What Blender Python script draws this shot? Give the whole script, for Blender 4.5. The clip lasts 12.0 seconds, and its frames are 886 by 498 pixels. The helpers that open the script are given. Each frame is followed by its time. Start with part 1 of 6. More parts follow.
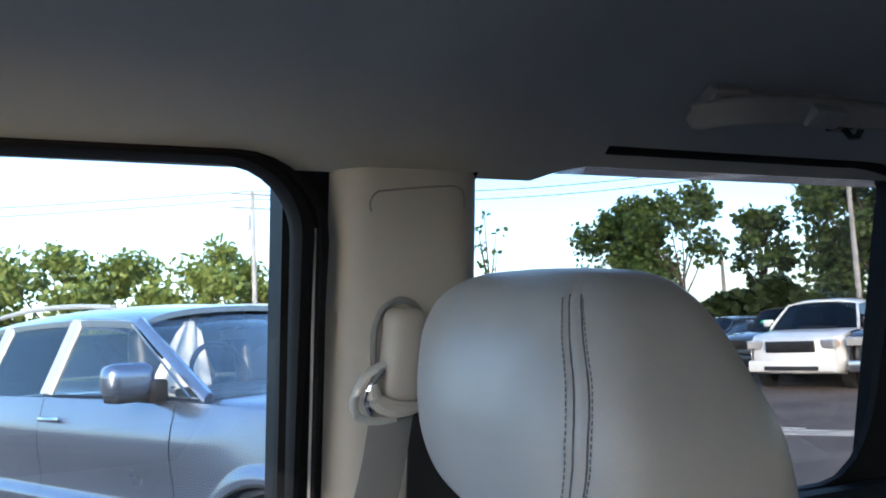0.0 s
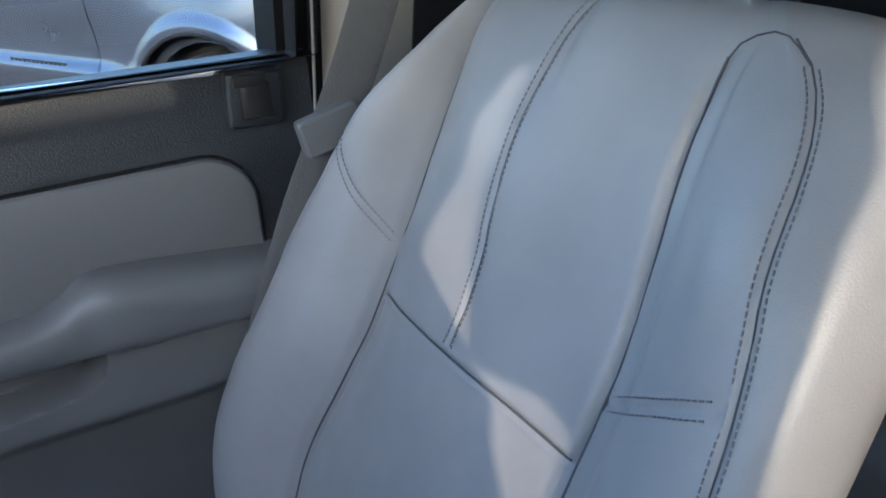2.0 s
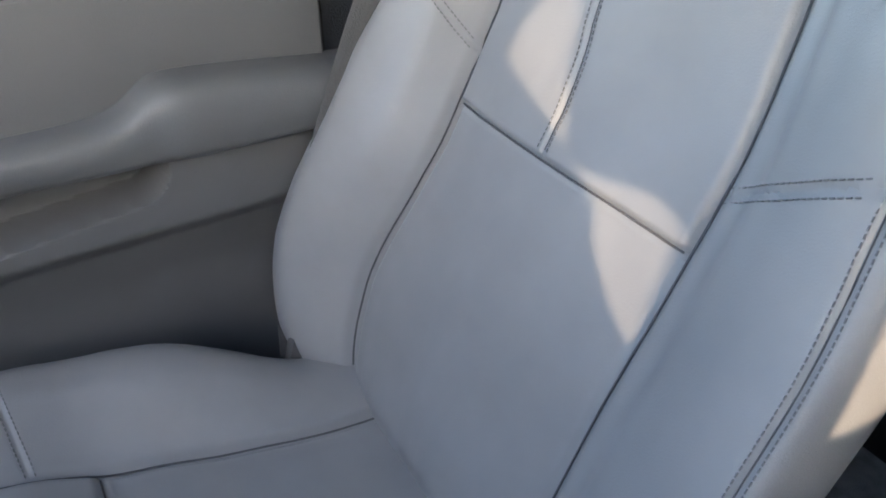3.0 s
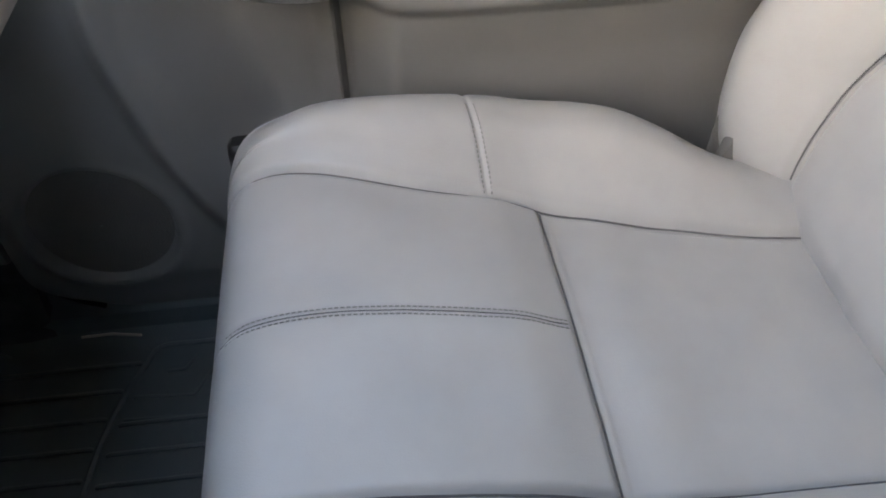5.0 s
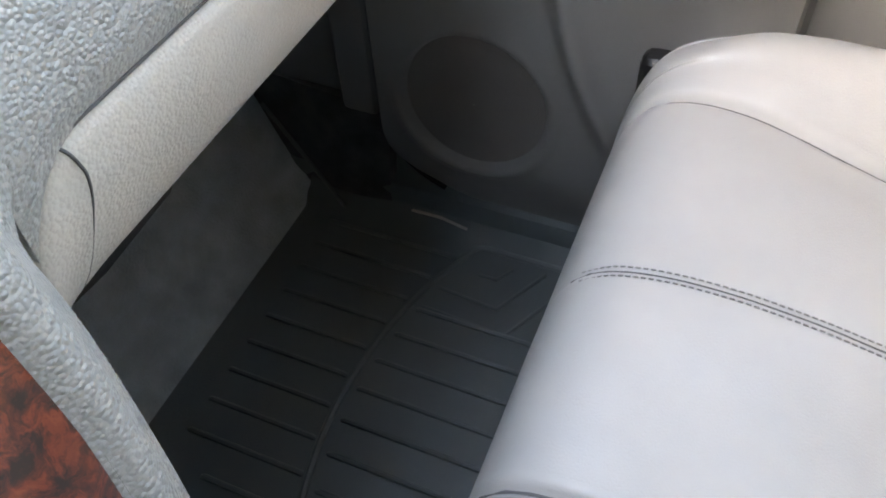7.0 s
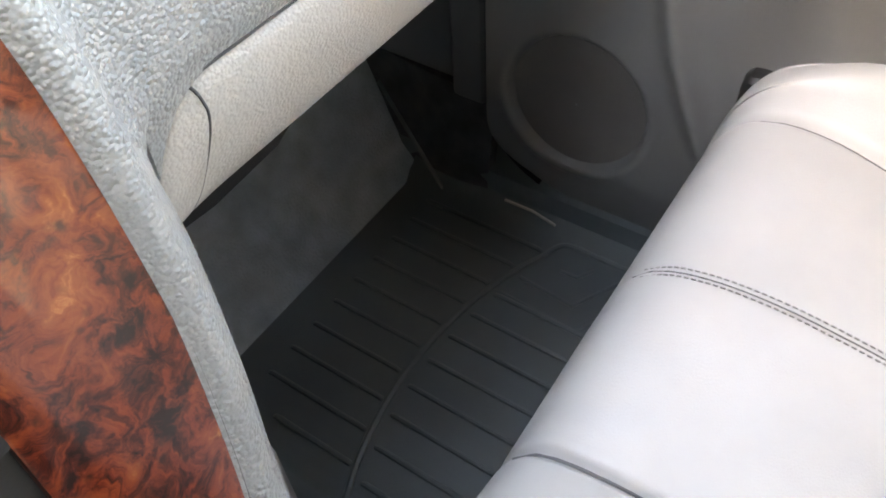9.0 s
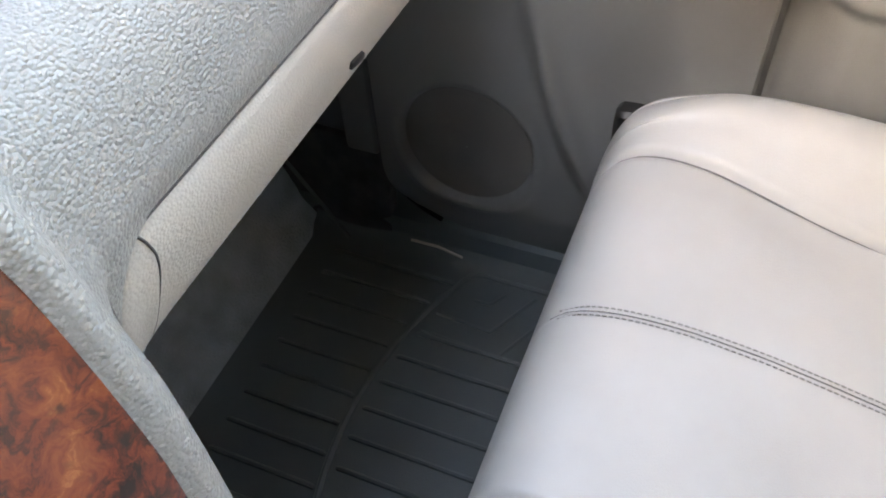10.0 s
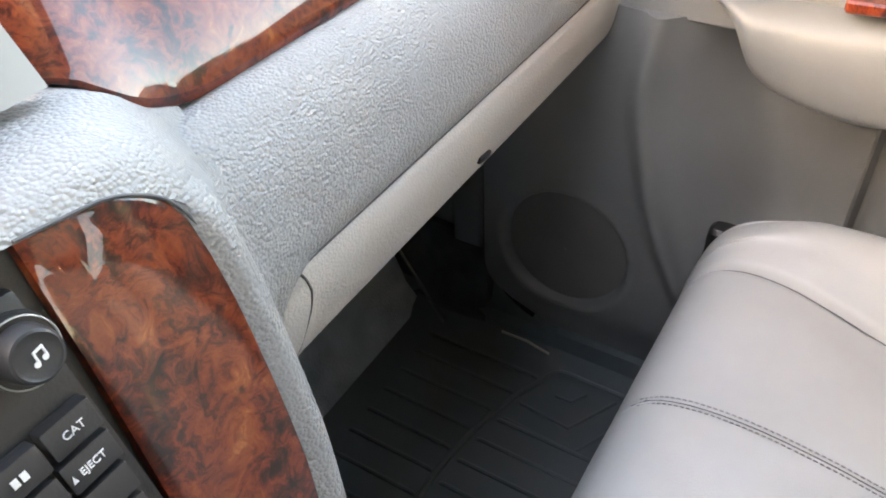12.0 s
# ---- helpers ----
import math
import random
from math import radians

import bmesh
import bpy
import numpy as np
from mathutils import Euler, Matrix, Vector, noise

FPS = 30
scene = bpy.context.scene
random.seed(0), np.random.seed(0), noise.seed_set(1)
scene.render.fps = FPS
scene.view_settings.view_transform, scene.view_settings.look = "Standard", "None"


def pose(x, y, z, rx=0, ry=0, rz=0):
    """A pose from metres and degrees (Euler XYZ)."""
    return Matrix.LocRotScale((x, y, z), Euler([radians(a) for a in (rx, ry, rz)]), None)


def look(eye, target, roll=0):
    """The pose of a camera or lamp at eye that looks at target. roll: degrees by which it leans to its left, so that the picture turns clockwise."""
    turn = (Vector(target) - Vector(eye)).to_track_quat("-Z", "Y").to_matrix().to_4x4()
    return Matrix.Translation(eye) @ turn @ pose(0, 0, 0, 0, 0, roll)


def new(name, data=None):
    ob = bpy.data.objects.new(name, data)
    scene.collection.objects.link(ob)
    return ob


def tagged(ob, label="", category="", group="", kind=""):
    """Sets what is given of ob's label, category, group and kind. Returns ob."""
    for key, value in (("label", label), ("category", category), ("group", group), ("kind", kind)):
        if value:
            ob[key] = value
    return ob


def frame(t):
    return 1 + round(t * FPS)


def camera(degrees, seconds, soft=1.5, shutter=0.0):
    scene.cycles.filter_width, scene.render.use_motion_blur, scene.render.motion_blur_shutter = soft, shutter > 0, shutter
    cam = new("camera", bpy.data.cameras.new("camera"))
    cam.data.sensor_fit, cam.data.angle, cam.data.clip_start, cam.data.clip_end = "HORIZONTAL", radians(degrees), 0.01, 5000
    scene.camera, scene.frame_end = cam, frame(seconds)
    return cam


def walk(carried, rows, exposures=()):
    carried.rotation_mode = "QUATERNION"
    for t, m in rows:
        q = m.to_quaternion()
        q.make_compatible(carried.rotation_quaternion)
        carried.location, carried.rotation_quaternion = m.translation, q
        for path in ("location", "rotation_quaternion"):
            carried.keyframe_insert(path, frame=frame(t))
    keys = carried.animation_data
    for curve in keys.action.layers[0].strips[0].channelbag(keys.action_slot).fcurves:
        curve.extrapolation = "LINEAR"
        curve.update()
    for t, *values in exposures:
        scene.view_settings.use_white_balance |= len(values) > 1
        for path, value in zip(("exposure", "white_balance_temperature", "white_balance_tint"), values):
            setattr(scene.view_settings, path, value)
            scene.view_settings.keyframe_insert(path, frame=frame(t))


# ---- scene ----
cam = camera(58.8, 12.0, soft=1.9)
PATH = [
    (0, (-0.118, 0.084, 1.729), (1.701, -0.721, 1.929), -2.6),
    (0.5, (-0.098, 0.108, 1.702), (1.706, -0.753, 1.637), -3.1),
    (1, (-0.064, 0.105, 1.663), (1.7, -0.772, 1.319), -3.1),
    (1.5, (-0.034, 0.129, 1.624), (1.649, -0.762, 1.014), -2.6),
    (2, (-0.007, 0.154, 1.598), (1.59, -0.709, 0.759), -2.7),
    (2.5, (0.012, 0.198, 1.576), (1.525, -0.64, 0.571), -2.1),
    (3, (0.029, 0.255, 1.561), (1.429, -0.588, 0.408), -0.2),
    (3.5, (0.034, 0.305, 1.531), (1.44, -0.366, 0.278), -0.5),
    (3.7, (0.032, 0.35, 1.515), (1.438, -0.303, 0.251), 0.8),
    (5.3, (0.057, 0.475, 1.517), (1.395, 0.414, 0.032), -1.4),
    (5.5, (0.063, 0.508, 1.515), (1.384, 0.478, 0.013), -0.7),
    (6, (0.089, 0.528, 1.502), (1.369, 0.738, -0.02), -2.7),
    (6.5, (0.108, 0.531, 1.45), (1.336, 0.948, -0.072), -3.4),
    (7, (0.124, 0.516, 1.416), (1.294, 1.083, -0.103), -4.0),
    (9, (0.1, 0.481, 1.435), (1.145, 1.271, -0.076), -4.5),
    (9.5, (0.09, 0.51, 1.445), (1.165, 1.276, -0.057), -5.6),
    (10, (0.095, 0.498, 1.496), (1.283, 1.067, -0.01), -4.5),
    (10.5, (0.082, 0.52, 1.53), (1.303, 1.007, 0.022), -3.5),
    (11, (0.053, 0.485, 1.537), (1.284, 1.075, 0.076), -2.4),
    (11.3, (0.038, 0.501, 1.551), (1.285, 1.142, 0.125), -1.9),
    (11.5, (0.022, 0.501, 1.566), (1.273, 1.175, 0.158), -2.5),
    (12, (0.024, 0.48, 1.535), (1.291, 1.316, 0.233), -3.2),
]
EXPOSURES = [(0.0, 1.95, 4950, 8), (0.5, 1.15, 5500, 11), (1.0, 0.4, 4700, 8), (1.5, 1.2, 4750, 7), (2.0, 1.9, 5050, 7), (2.5, 2.15, 5500, 8), (3.5, 2.75, 6150, 10), (5.5, 4.0, 7900, 11), (7.0, 4.7, 8350, 12), (9.0, 5.05, 9000, 15), (10.0, 4.75, 8700, 14), (11.0, 4.55, 8500, 13), (12.0, 4.55, 8700, 15)]
SUV_AT, SUV_YAW = (3.26, -1.75), 29.0
walk(cam, [(t, look(eye, target, roll)) for t, eye, target, roll in PATH], EXPOSURES)

# ---- light: clear morning sky, sun from the driver's side ----
SUN = Vector((-0.80, 0.45, 0.275)).normalized()
world = bpy.data.worlds.new("sky")
scene.world = world
world.use_nodes = True
wn = world.node_tree.nodes
sky = wn.new("ShaderNodeTexSky")
sky.sky_type, sky.sun_disc = "NISHITA", False
sky.sun_elevation = math.asin(SUN.z)
sky.sun_rotation = math.atan2(SUN.x, SUN.y)
sky.dust_density, sky.air_density, sky.ozone_density = 1.6, 0.9, 0.4
world.node_tree.links.new(sky.outputs[0], wn["Background"].inputs[0])
wn["Background"].inputs[1].default_value = 0.15
sun = new("sun", bpy.data.lights.new("sun", "SUN"))
sun.data.energy, sun.data.angle, sun.data.color = 1.0, radians(0.4), (1.0, 0.73, 0.46)
sun.matrix_world = look(SUN * 60, (0, 0, 0))


# ---- materials ----
def material(name, color, rough=0.5, metal=0.0, vary=0.12, scale=6.0, bump=0.0, grain=250.0, kind="noise", coat=0.0,
             color2=None, spec=0.5, sheen=0.0):
    m = bpy.data.materials.new(name)
    m.use_nodes = True
    nt = m.node_tree
    n, l = nt.nodes, nt.links
    p = n["Principled BSDF"]
    p.inputs["Roughness"].default_value = rough
    p.inputs["Metallic"].default_value = metal
    p.inputs["Coat Weight"].default_value = coat
    p.inputs["Specular IOR Level"].default_value = spec
    p.inputs["Sheen Weight"].default_value = sheen
    co = n.new("ShaderNodeTexCoord")
    big = n.new("ShaderNodeTexNoise")
    big.inputs["Scale"].default_value, big.inputs["Detail"].default_value = scale, 6
    l.new(co.outputs["Object"], big.inputs["Vector"])
    mix = n.new("ShaderNodeMix")
    mix.data_type = "RGBA"
    c2 = color2 or tuple(c * (1 - 2 * vary) for c in color)
    c1 = color if color2 else tuple(min(1, c * (1 + vary)) for c in color)
    mix.inputs[6].default_value, mix.inputs[7].default_value = (*c1, 1), (*c2, 1)
    ramp = n.new("ShaderNodeMapRange")
    ramp.inputs[1].default_value, ramp.inputs[2].default_value = 0.3, 0.7
    l.new(big.outputs[0], ramp.inputs[0])
    l.new(ramp.outputs[0], mix.inputs[0])
    l.new(mix.outputs[2], p.inputs["Base Color"])
    rr = n.new("ShaderNodeMapRange")
    rr.inputs[3].default_value, rr.inputs[4].default_value = max(0.02, rough - 0.08), min(1, rough + 0.08)
    l.new(big.outputs[0], rr.inputs[0])
    l.new(rr.outputs[0], p.inputs["Roughness"])
    if bump:
        b = n.new("ShaderNodeBump")
        b.inputs["Strength"].default_value = bump
        if kind == "pebble":
            # raised irregular cells parted by narrow creases
            warp = n.new("ShaderNodeTexNoise")
            warp.inputs["Scale"].default_value, warp.inputs["Detail"].default_value = grain * 0.55, 3
            l.new(co.outputs["Object"], warp.inputs["Vector"])
            add = n.new("ShaderNodeVectorMath")
            add.operation = "MULTIPLY_ADD"
            add.inputs[1].default_value = (0.3 / grain,) * 3
            l.new(warp.outputs["Color"], add.inputs[0])
            l.new(co.outputs["Object"], add.inputs[2])
            stretch = n.new("ShaderNodeVectorMath")
            stretch.operation = "MULTIPLY"
            stretch.inputs[1].default_value = (0.88, 1.06, 1.06)
            l.new(add.outputs[0], stretch.inputs[0])
            fine = n.new("ShaderNodeTexVoronoi")
            fine.feature = "SMOOTH_F1"
            fine.inputs["Smoothness"].default_value = 0.25
            fine.inputs["Scale"].default_value = grain
            l.new(stretch.outputs[0], fine.inputs["Vector"])
            l.new(fine.outputs["Distance"], b.inputs["Height"])
            b.inputs["Distance"].default_value = 0.70 / grain
            b.invert = True
        else:
            fine = n.new("ShaderNodeTexNoise")
            fine.inputs["Detail"].default_value, fine.inputs["Scale"].default_value = 4, grain
            l.new(co.outputs["Object"], fine.inputs["Vector"])
            l.new(fine.outputs[0], b.inputs["Height"])
            b.inputs["Distance"].default_value = 1.2 / grain
        l.new(b.outputs[0], p.inputs["Normal"])
    return m


def burl_wood():
    """Lacquered red-brown burl: swirling figure, golden flecks and dark eyes."""
    m = material("burl_wood", (0.13, 0.028, 0.010), 0.30, coat=1.0)
    n, l = m.node_tree.nodes, m.node_tree.links
    p = n["Principled BSDF"]
    p.inputs["Coat Roughness"].default_value = 0.02
    p.inputs["Specular IOR Level"].default_value = 0.15
    co = n.new("ShaderNodeTexCoord")

    def noise_at(vec, scale, detail, distort, rough=0.6):
        t = n.new("ShaderNodeTexNoise")
        t.inputs["Scale"].default_value, t.inputs["Detail"].default_value = scale, detail
        t.inputs["Distortion"].default_value, t.inputs["Roughness"].default_value = distort, rough
        l.new(vec, t.inputs["Vector"])
        return t

    def calc(op, a, b, c=None):
        t = n.new("ShaderNodeMath")
        t.operation = op
        for i, v in enumerate((a, b, c)):
            if v is None:
                continue
            if isinstance(v, (int, float)):
                t.inputs[i].default_value = v
            else:
                l.new(v, t.inputs[i])
        return t.outputs[0]

    def ramp_of(value, stops):
        r = n.new("ShaderNodeValToRGB")
        el = r.color_ramp.elements
        el[0].position, el[0].color = stops[0][0], (*stops[0][1], 1)
        el[1].position, el[1].color = stops[-1][0], (*stops[-1][1], 1)
        for pos, c in stops[1:-1]:
            el.new(pos).color = (*c, 1)
        l.new(value, r.inputs[0])
        return r.outputs[0]

    warp = noise_at(co.outputs["Object"], 26, 4, 0.6)
    bent = n.new("ShaderNodeVectorMath")
    bent.operation = "MULTIPLY_ADD"
    bent.inputs[1].default_value = (0.032,) * 3
    l.new(warp.outputs["Color"], bent.inputs[0])
    l.new(co.outputs["Object"], bent.inputs[2])
    zones = noise_at(co.outputs["Object"], 17, 2, 0.3)
    figure = noise_at(bent.outputs[0], 58, 11, 1.2, 0.70)
    value = calc("MULTIPLY_ADD", calc("SUBTRACT", zones.outputs[0], 0.5), 0.55, figure.outputs[0])
    wood = ramp_of(value, ((0.34, (0.014, 0.003, 0.002)), (0.43, (0.070, 0.010, 0.005)), (0.50, (0.150, 0.023, 0.009)), (0.57, (0.200, 0.036, 0.012)), (0.66, (0.240, 0.054, 0.016)), (0.76, (0.38, 0.13, 0.036))))
    eyes = n.new("ShaderNodeTexVoronoi")
    eyes.inputs["Scale"].default_value = 120
    l.new(bent.outputs[0], eyes.inputs["Vector"])
    dark = n.new("ShaderNodeMapRange")
    dark.interpolation_type = "SMOOTHSTEP"
    dark.inputs[1].default_value, dark.inputs[2].default_value = 0.10, 0.46
    dark.inputs[3].default_value, dark.inputs[4].default_value = 0.85, 0.0
    l.new(eyes.outputs["Distance"], dark.inputs[0])
    gate = n.new("ShaderNodeMapRange")
    gate.inputs[1].default_value, gate.inputs[2].default_value = 0.50, 0.60
    l.new(noise_at(co.outputs["Object"], 38, 3, 0.5).outputs[0], gate.inputs[0])
    mx = n.new("ShaderNodeMix")
    mx.data_type = "RGBA"
    mx.inputs[7].default_value = (0.020, 0.006, 0.005, 1)
    l.new(calc("MULTIPLY", dark.outputs[0], gate.outputs[0]), mx.inputs[0])
    l.new(wood, mx.inputs[6])
    l.new(mx.outputs[2], p.inputs["Base Color"])
    return m


def glass(name, tint=(1, 1, 1), rough=0.0):
    m = bpy.data.materials.new(name)
    m.use_nodes = True
    n, l = m.node_tree.nodes, m.node_tree.links
    out = n["Material Output"]
    tr = n.new("ShaderNodeBsdfTransparent")
    tr.inputs[0].default_value = (*tint, 1)
    gl = n.new("ShaderNodeBsdfGlossy")
    gl.inputs["Roughness"].default_value = rough
    fr = n.new("ShaderNodeLayerWeight")
    fr.inputs[0].default_value = 0.5
    pw = n.new("ShaderNodeMath")
    pw.operation = "POWER"
    pw.inputs[1].default_value = 4.0
    ad = n.new("ShaderNodeMath")
    ad.operation = "MULTIPLY_ADD"
    ad.inputs[1].default_value, ad.inputs[2].default_value = 0.85, 0.04
    l.new(fr.outputs["Facing"], pw.inputs[0])
    l.new(pw.outputs[0], ad.inputs[0])
    mix = n.new("ShaderNodeMixShader")
    l.new(ad.outputs[0], mix.inputs[0])
    l.new(tr.outputs[0], mix.inputs[1])
    l.new(gl.outputs[0], mix.inputs[2])
    l.new(mix.outputs[0], out.inputs[0])
    return m


def leaf_material(name, c1, c2):
    m = bpy.data.materials.new(name)
    m.use_nodes = True
    n, l = m.node_tree.nodes, m.node_tree.links
    p = n["Principled BSDF"]
    p.inputs["Roughness"].default_value = 0.6
    geo = n.new("ShaderNodeNewGeometry")
    mix = n.new("ShaderNodeMix")
    mix.data_type = "RGBA"
    mix.inputs[6].default_value, mix.inputs[7].default_value = (*c1, 1), (*c2, 1)
    l.new(geo.outputs["Random Per Island"], mix.inputs[0])
    l.new(mix.outputs[2], p.inputs["Base Color"])
    tl = n.new("ShaderNodeBsdfTranslucent")
    l.new(mix.outputs[2], tl.inputs[0])
    ms = n.new("ShaderNodeMixShader")
    ms.inputs[0].default_value = 0.4
    l.new(p.outputs[0], ms.inputs[1])
    l.new(tl.outputs[0], ms.inputs[2])
    l.new(ms.outputs[0], n["Material Output"].inputs[0])
    return m


LEATHER = material("grey_leather", (0.36, 0.36, 0.357), 0.34, vary=0.045, scale=11, bump=0.16, grain=750, spec=0.45)
THREAD = material("stitch_thread", (0.20, 0.20, 0.20), 0.8, vary=0.1)
SEAM = material("seam_shadow_cord", (0.10, 0.10, 0.105), 0.8, vary=0.1)
PAD = material("pebbled_dash_vinyl", (0.325, 0.330, 0.322), 0.38, vary=0.05, scale=8, bump=0.85, grain=470, kind="pebble")
BEIGE = material("light_grained_plastic", (0.48, 0.455, 0.42), 0.5, vary=0.04, scale=8, bump=0.35, grain=520, kind="pebble")
DOOR_LIGHT = material("door_light_vinyl", (0.170, 0.174, 0.176), 0.5, vary=0.05, scale=5, bump=0.15, grain=600)
DOOR_DARK = material("door_dark_vinyl", (0.030, 0.034, 0.040), 0.42, vary=0.08, scale=6, bump=0.3, grain=520, kind="pebble")
ARM = material("armrest_vinyl", (0.175, 0.18, 0.184), 0.42, vary=0.05, scale=6, bump=0.2, grain=600)
# leather colour darkened for the shade behind the front seats
REAR_SHADED = material("shaded_rear_leather", (0.09, 0.092, 0.095), 0.45, vary=0.05, scale=6, bump=0.15, grain=700)
TRIM = material("pillar_trim_plastic", (0.40, 0.38, 0.34), 0.6, vary=0.04, scale=5, bump=0.1, grain=700)
LINER = material("headliner_cloth", (0.46, 0.46, 0.44), 0.95, vary=0.05, scale=5, bump=0.25, grain=900, sheen=0.2)
RUBBER = material("black_rubber", (0.008, 0.008, 0.009), 0.65, vary=0.2, bump=0.1, grain=300, spec=0.2)
BLACK = material("black_plastic", (0.014, 0.014, 0.015), 0.4, vary=0.15, bump=0.15, grain=500)
BUTTON = material("button_plastic", (0.028, 0.028, 0.03), 0.45, vary=0.1, bump=0.1, grain=700)
MAT = material("floor_liner_rubber", (0.105, 0.128, 0.138), 0.38, vary=0.12, scale=5, bump=0.25, grain=500)
TOE = material("grey_toe_liner", (0.38, 0.45, 0.50), 0.6, vary=0.13, scale=26, bump=0.7, grain=260, sheen=0.4)
CARPET = material("dark_carpet", (0.22, 0.235, 0.24), 0.95, vary=0.2, scale=30, bump=0.8, grain=420, sheen=0.3)
# side carpet, coloured darker to stand in for weak light in the corner
SIDE_CARPET = material("darkened_side_carpet", (0.075, 0.082, 0.088), 0.95, vary=0.2, scale=30, bump=0.6, grain=420)
GRILLE = material("speaker_mesh", (0.15, 0.145, 0.14), 0.7, vary=0.1, bump=0.4, grain=520, kind="pebble")
WEB = material("belt_webbing", (0.125, 0.125, 0.122), 0.75, vary=0.06, bump=0.4, grain=500)
CHROME = material("chrome", (0.75, 0.75, 0.76), 0.12, metal=1.0, vary=0.03)
SATIN = material("satin_silver_plastic", (0.42, 0.42, 0.40), 0.35, metal=0.3, vary=0.03)
WHITE = material("white_print", (0.8, 0.8, 0.8), 0.6, vary=0.02)
WOOD = burl_wood()
ASPHALT = material("asphalt", (0.145, 0.113, 0.09), 0.9, vary=0.22, scale=0.6, bump=0.6, grain=60)
PAINT_LINE = material("faded_lot_paint", (0.55, 0.53, 0.48), 0.85, vary=0.2, scale=4)
PANE = glass("clear_glass", (0.97, 0.98, 0.97))
TINT = glass("tinted_glass", (0.35, 0.38, 0.40))
PRIVACY = glass("rear_tinted_glass", (0.76, 0.745, 0.73))
SILVER = material("silver_paint", (0.17, 0.205, 0.285), 0.24, metal=0.8, vary=0.03, scale=3, coat=0.7)
WHITE_PAINT = material("white_paint", (0.72, 0.72, 0.71), 0.3, vary=0.04, scale=3, coat=0.8)
DARK_PAINT = material("black_paint", (0.02, 0.021, 0.024), 0.25, vary=0.1, coat=0.9)
BLUE_PAINT = material("dark_blue_paint", (0.035, 0.05, 0.085), 0.28, vary=0.1, coat=0.9)
TYRE = material("tyre", (0.02, 0.02, 0.02), 0.85, vary=0.2, bump=0.3, grain=80)
ALLOY = material("alloy", (0.6, 0.6, 0.6), 0.25, metal=0.9, vary=0.05)
CLOTH_WHITE = material("white_cloth_cover", (0.75, 0.73, 0.70), 0.9, vary=0.08, scale=12)
BARK = material("bark", (0.10, 0.08, 0.06), 0.95, vary=0.3, scale=3, bump=0.8, grain=12)
LEAF = leaf_material("leaves", (0.055, 0.095, 0.022), (0.10, 0.14, 0.03))
# leaf colours raised and yellowed to carry the sunlight on these trees
LEAF_SUN = leaf_material("leaves_sunlit", (0.14, 0.19, 0.04), (0.24, 0.27, 0.06))
HEDGE = leaf_material("hedge_leaves", (0.025, 0.042, 0.015), (0.045, 0.065, 0.02))
POLE = material("weathered_pole", (0.30, 0.29, 0.28), 0.8, vary=0.15, scale=2)
LAMP_GLASS = material("headlamp_lens", (0.5, 0.5, 0.5), 0.12, metal=0.4, vary=0.1, coat=1.0)
AMBER = material("amber_lens", (0.6, 0.22, 0.04), 0.25, vary=0.1)
STICKER = material("green_sticker", (0.05, 0.5, 0.2), 0.6, vary=0.05)
BADGE = material("black_badge", (0.02, 0.02, 0.02), 0.4)


# ---- mesh helpers ----
def part(name, bm, mat, parent=None, label="", sharp=35):
    me = bpy.data.meshes.new(name)
    bm.normal_update()
    bm.to_mesh(me)
    bm.free()
    me.materials.append(mat)
    me.polygons.foreach_set("use_smooth", [True] * len(me.polygons))
    me.set_sharp_from_angle(angle=radians(sharp))
    ob = new(name, me)
    if parent:
        ob.parent = parent
    if label:
        ob["label"] = label
    return ob


def thing(name, label, category, kind="", group="", at=(0, 0, 0)):
    ob = new(name)
    ob.empty_display_size = 0.05
    ob.location = at
    return tagged(ob, label, category, group, kind)


def B(*_):
    return bmesh.new()


def box(bm, c, size, rot=None, bevel=0.0, seg=2):
    r = bmesh.ops.create_cube(bm, size=1)
    vs = r["verts"]
    m = Matrix.Translation(c) @ (rot or Matrix.Identity(4)) @ Matrix.Diagonal((*size, 1))
    bmesh.ops.transform(bm, matrix=m, verts=vs)
    if bevel:
        es = list({e for v in vs for e in v.link_edges})
        bmesh.ops.bevel(bm, geom=es, offset=bevel, segments=seg, profile=0.6, affect="EDGES", clamp_overlap=True)
    return bm


def rod(bm, a, b, r0, r1=None, n=12, caps=True):
    a, b = Vector(a), Vector(b)
    d = b - a
    m = Matrix.Translation((a + b) / 2) @ d.to_track_quat("Z", "Y").to_matrix().to_4x4()
    bmesh.ops.create_cone(bm, cap_ends=caps, segments=n, radius1=r0, radius2=r0 if r1 is None else r1, depth=d.length, matrix=m)
    return bm


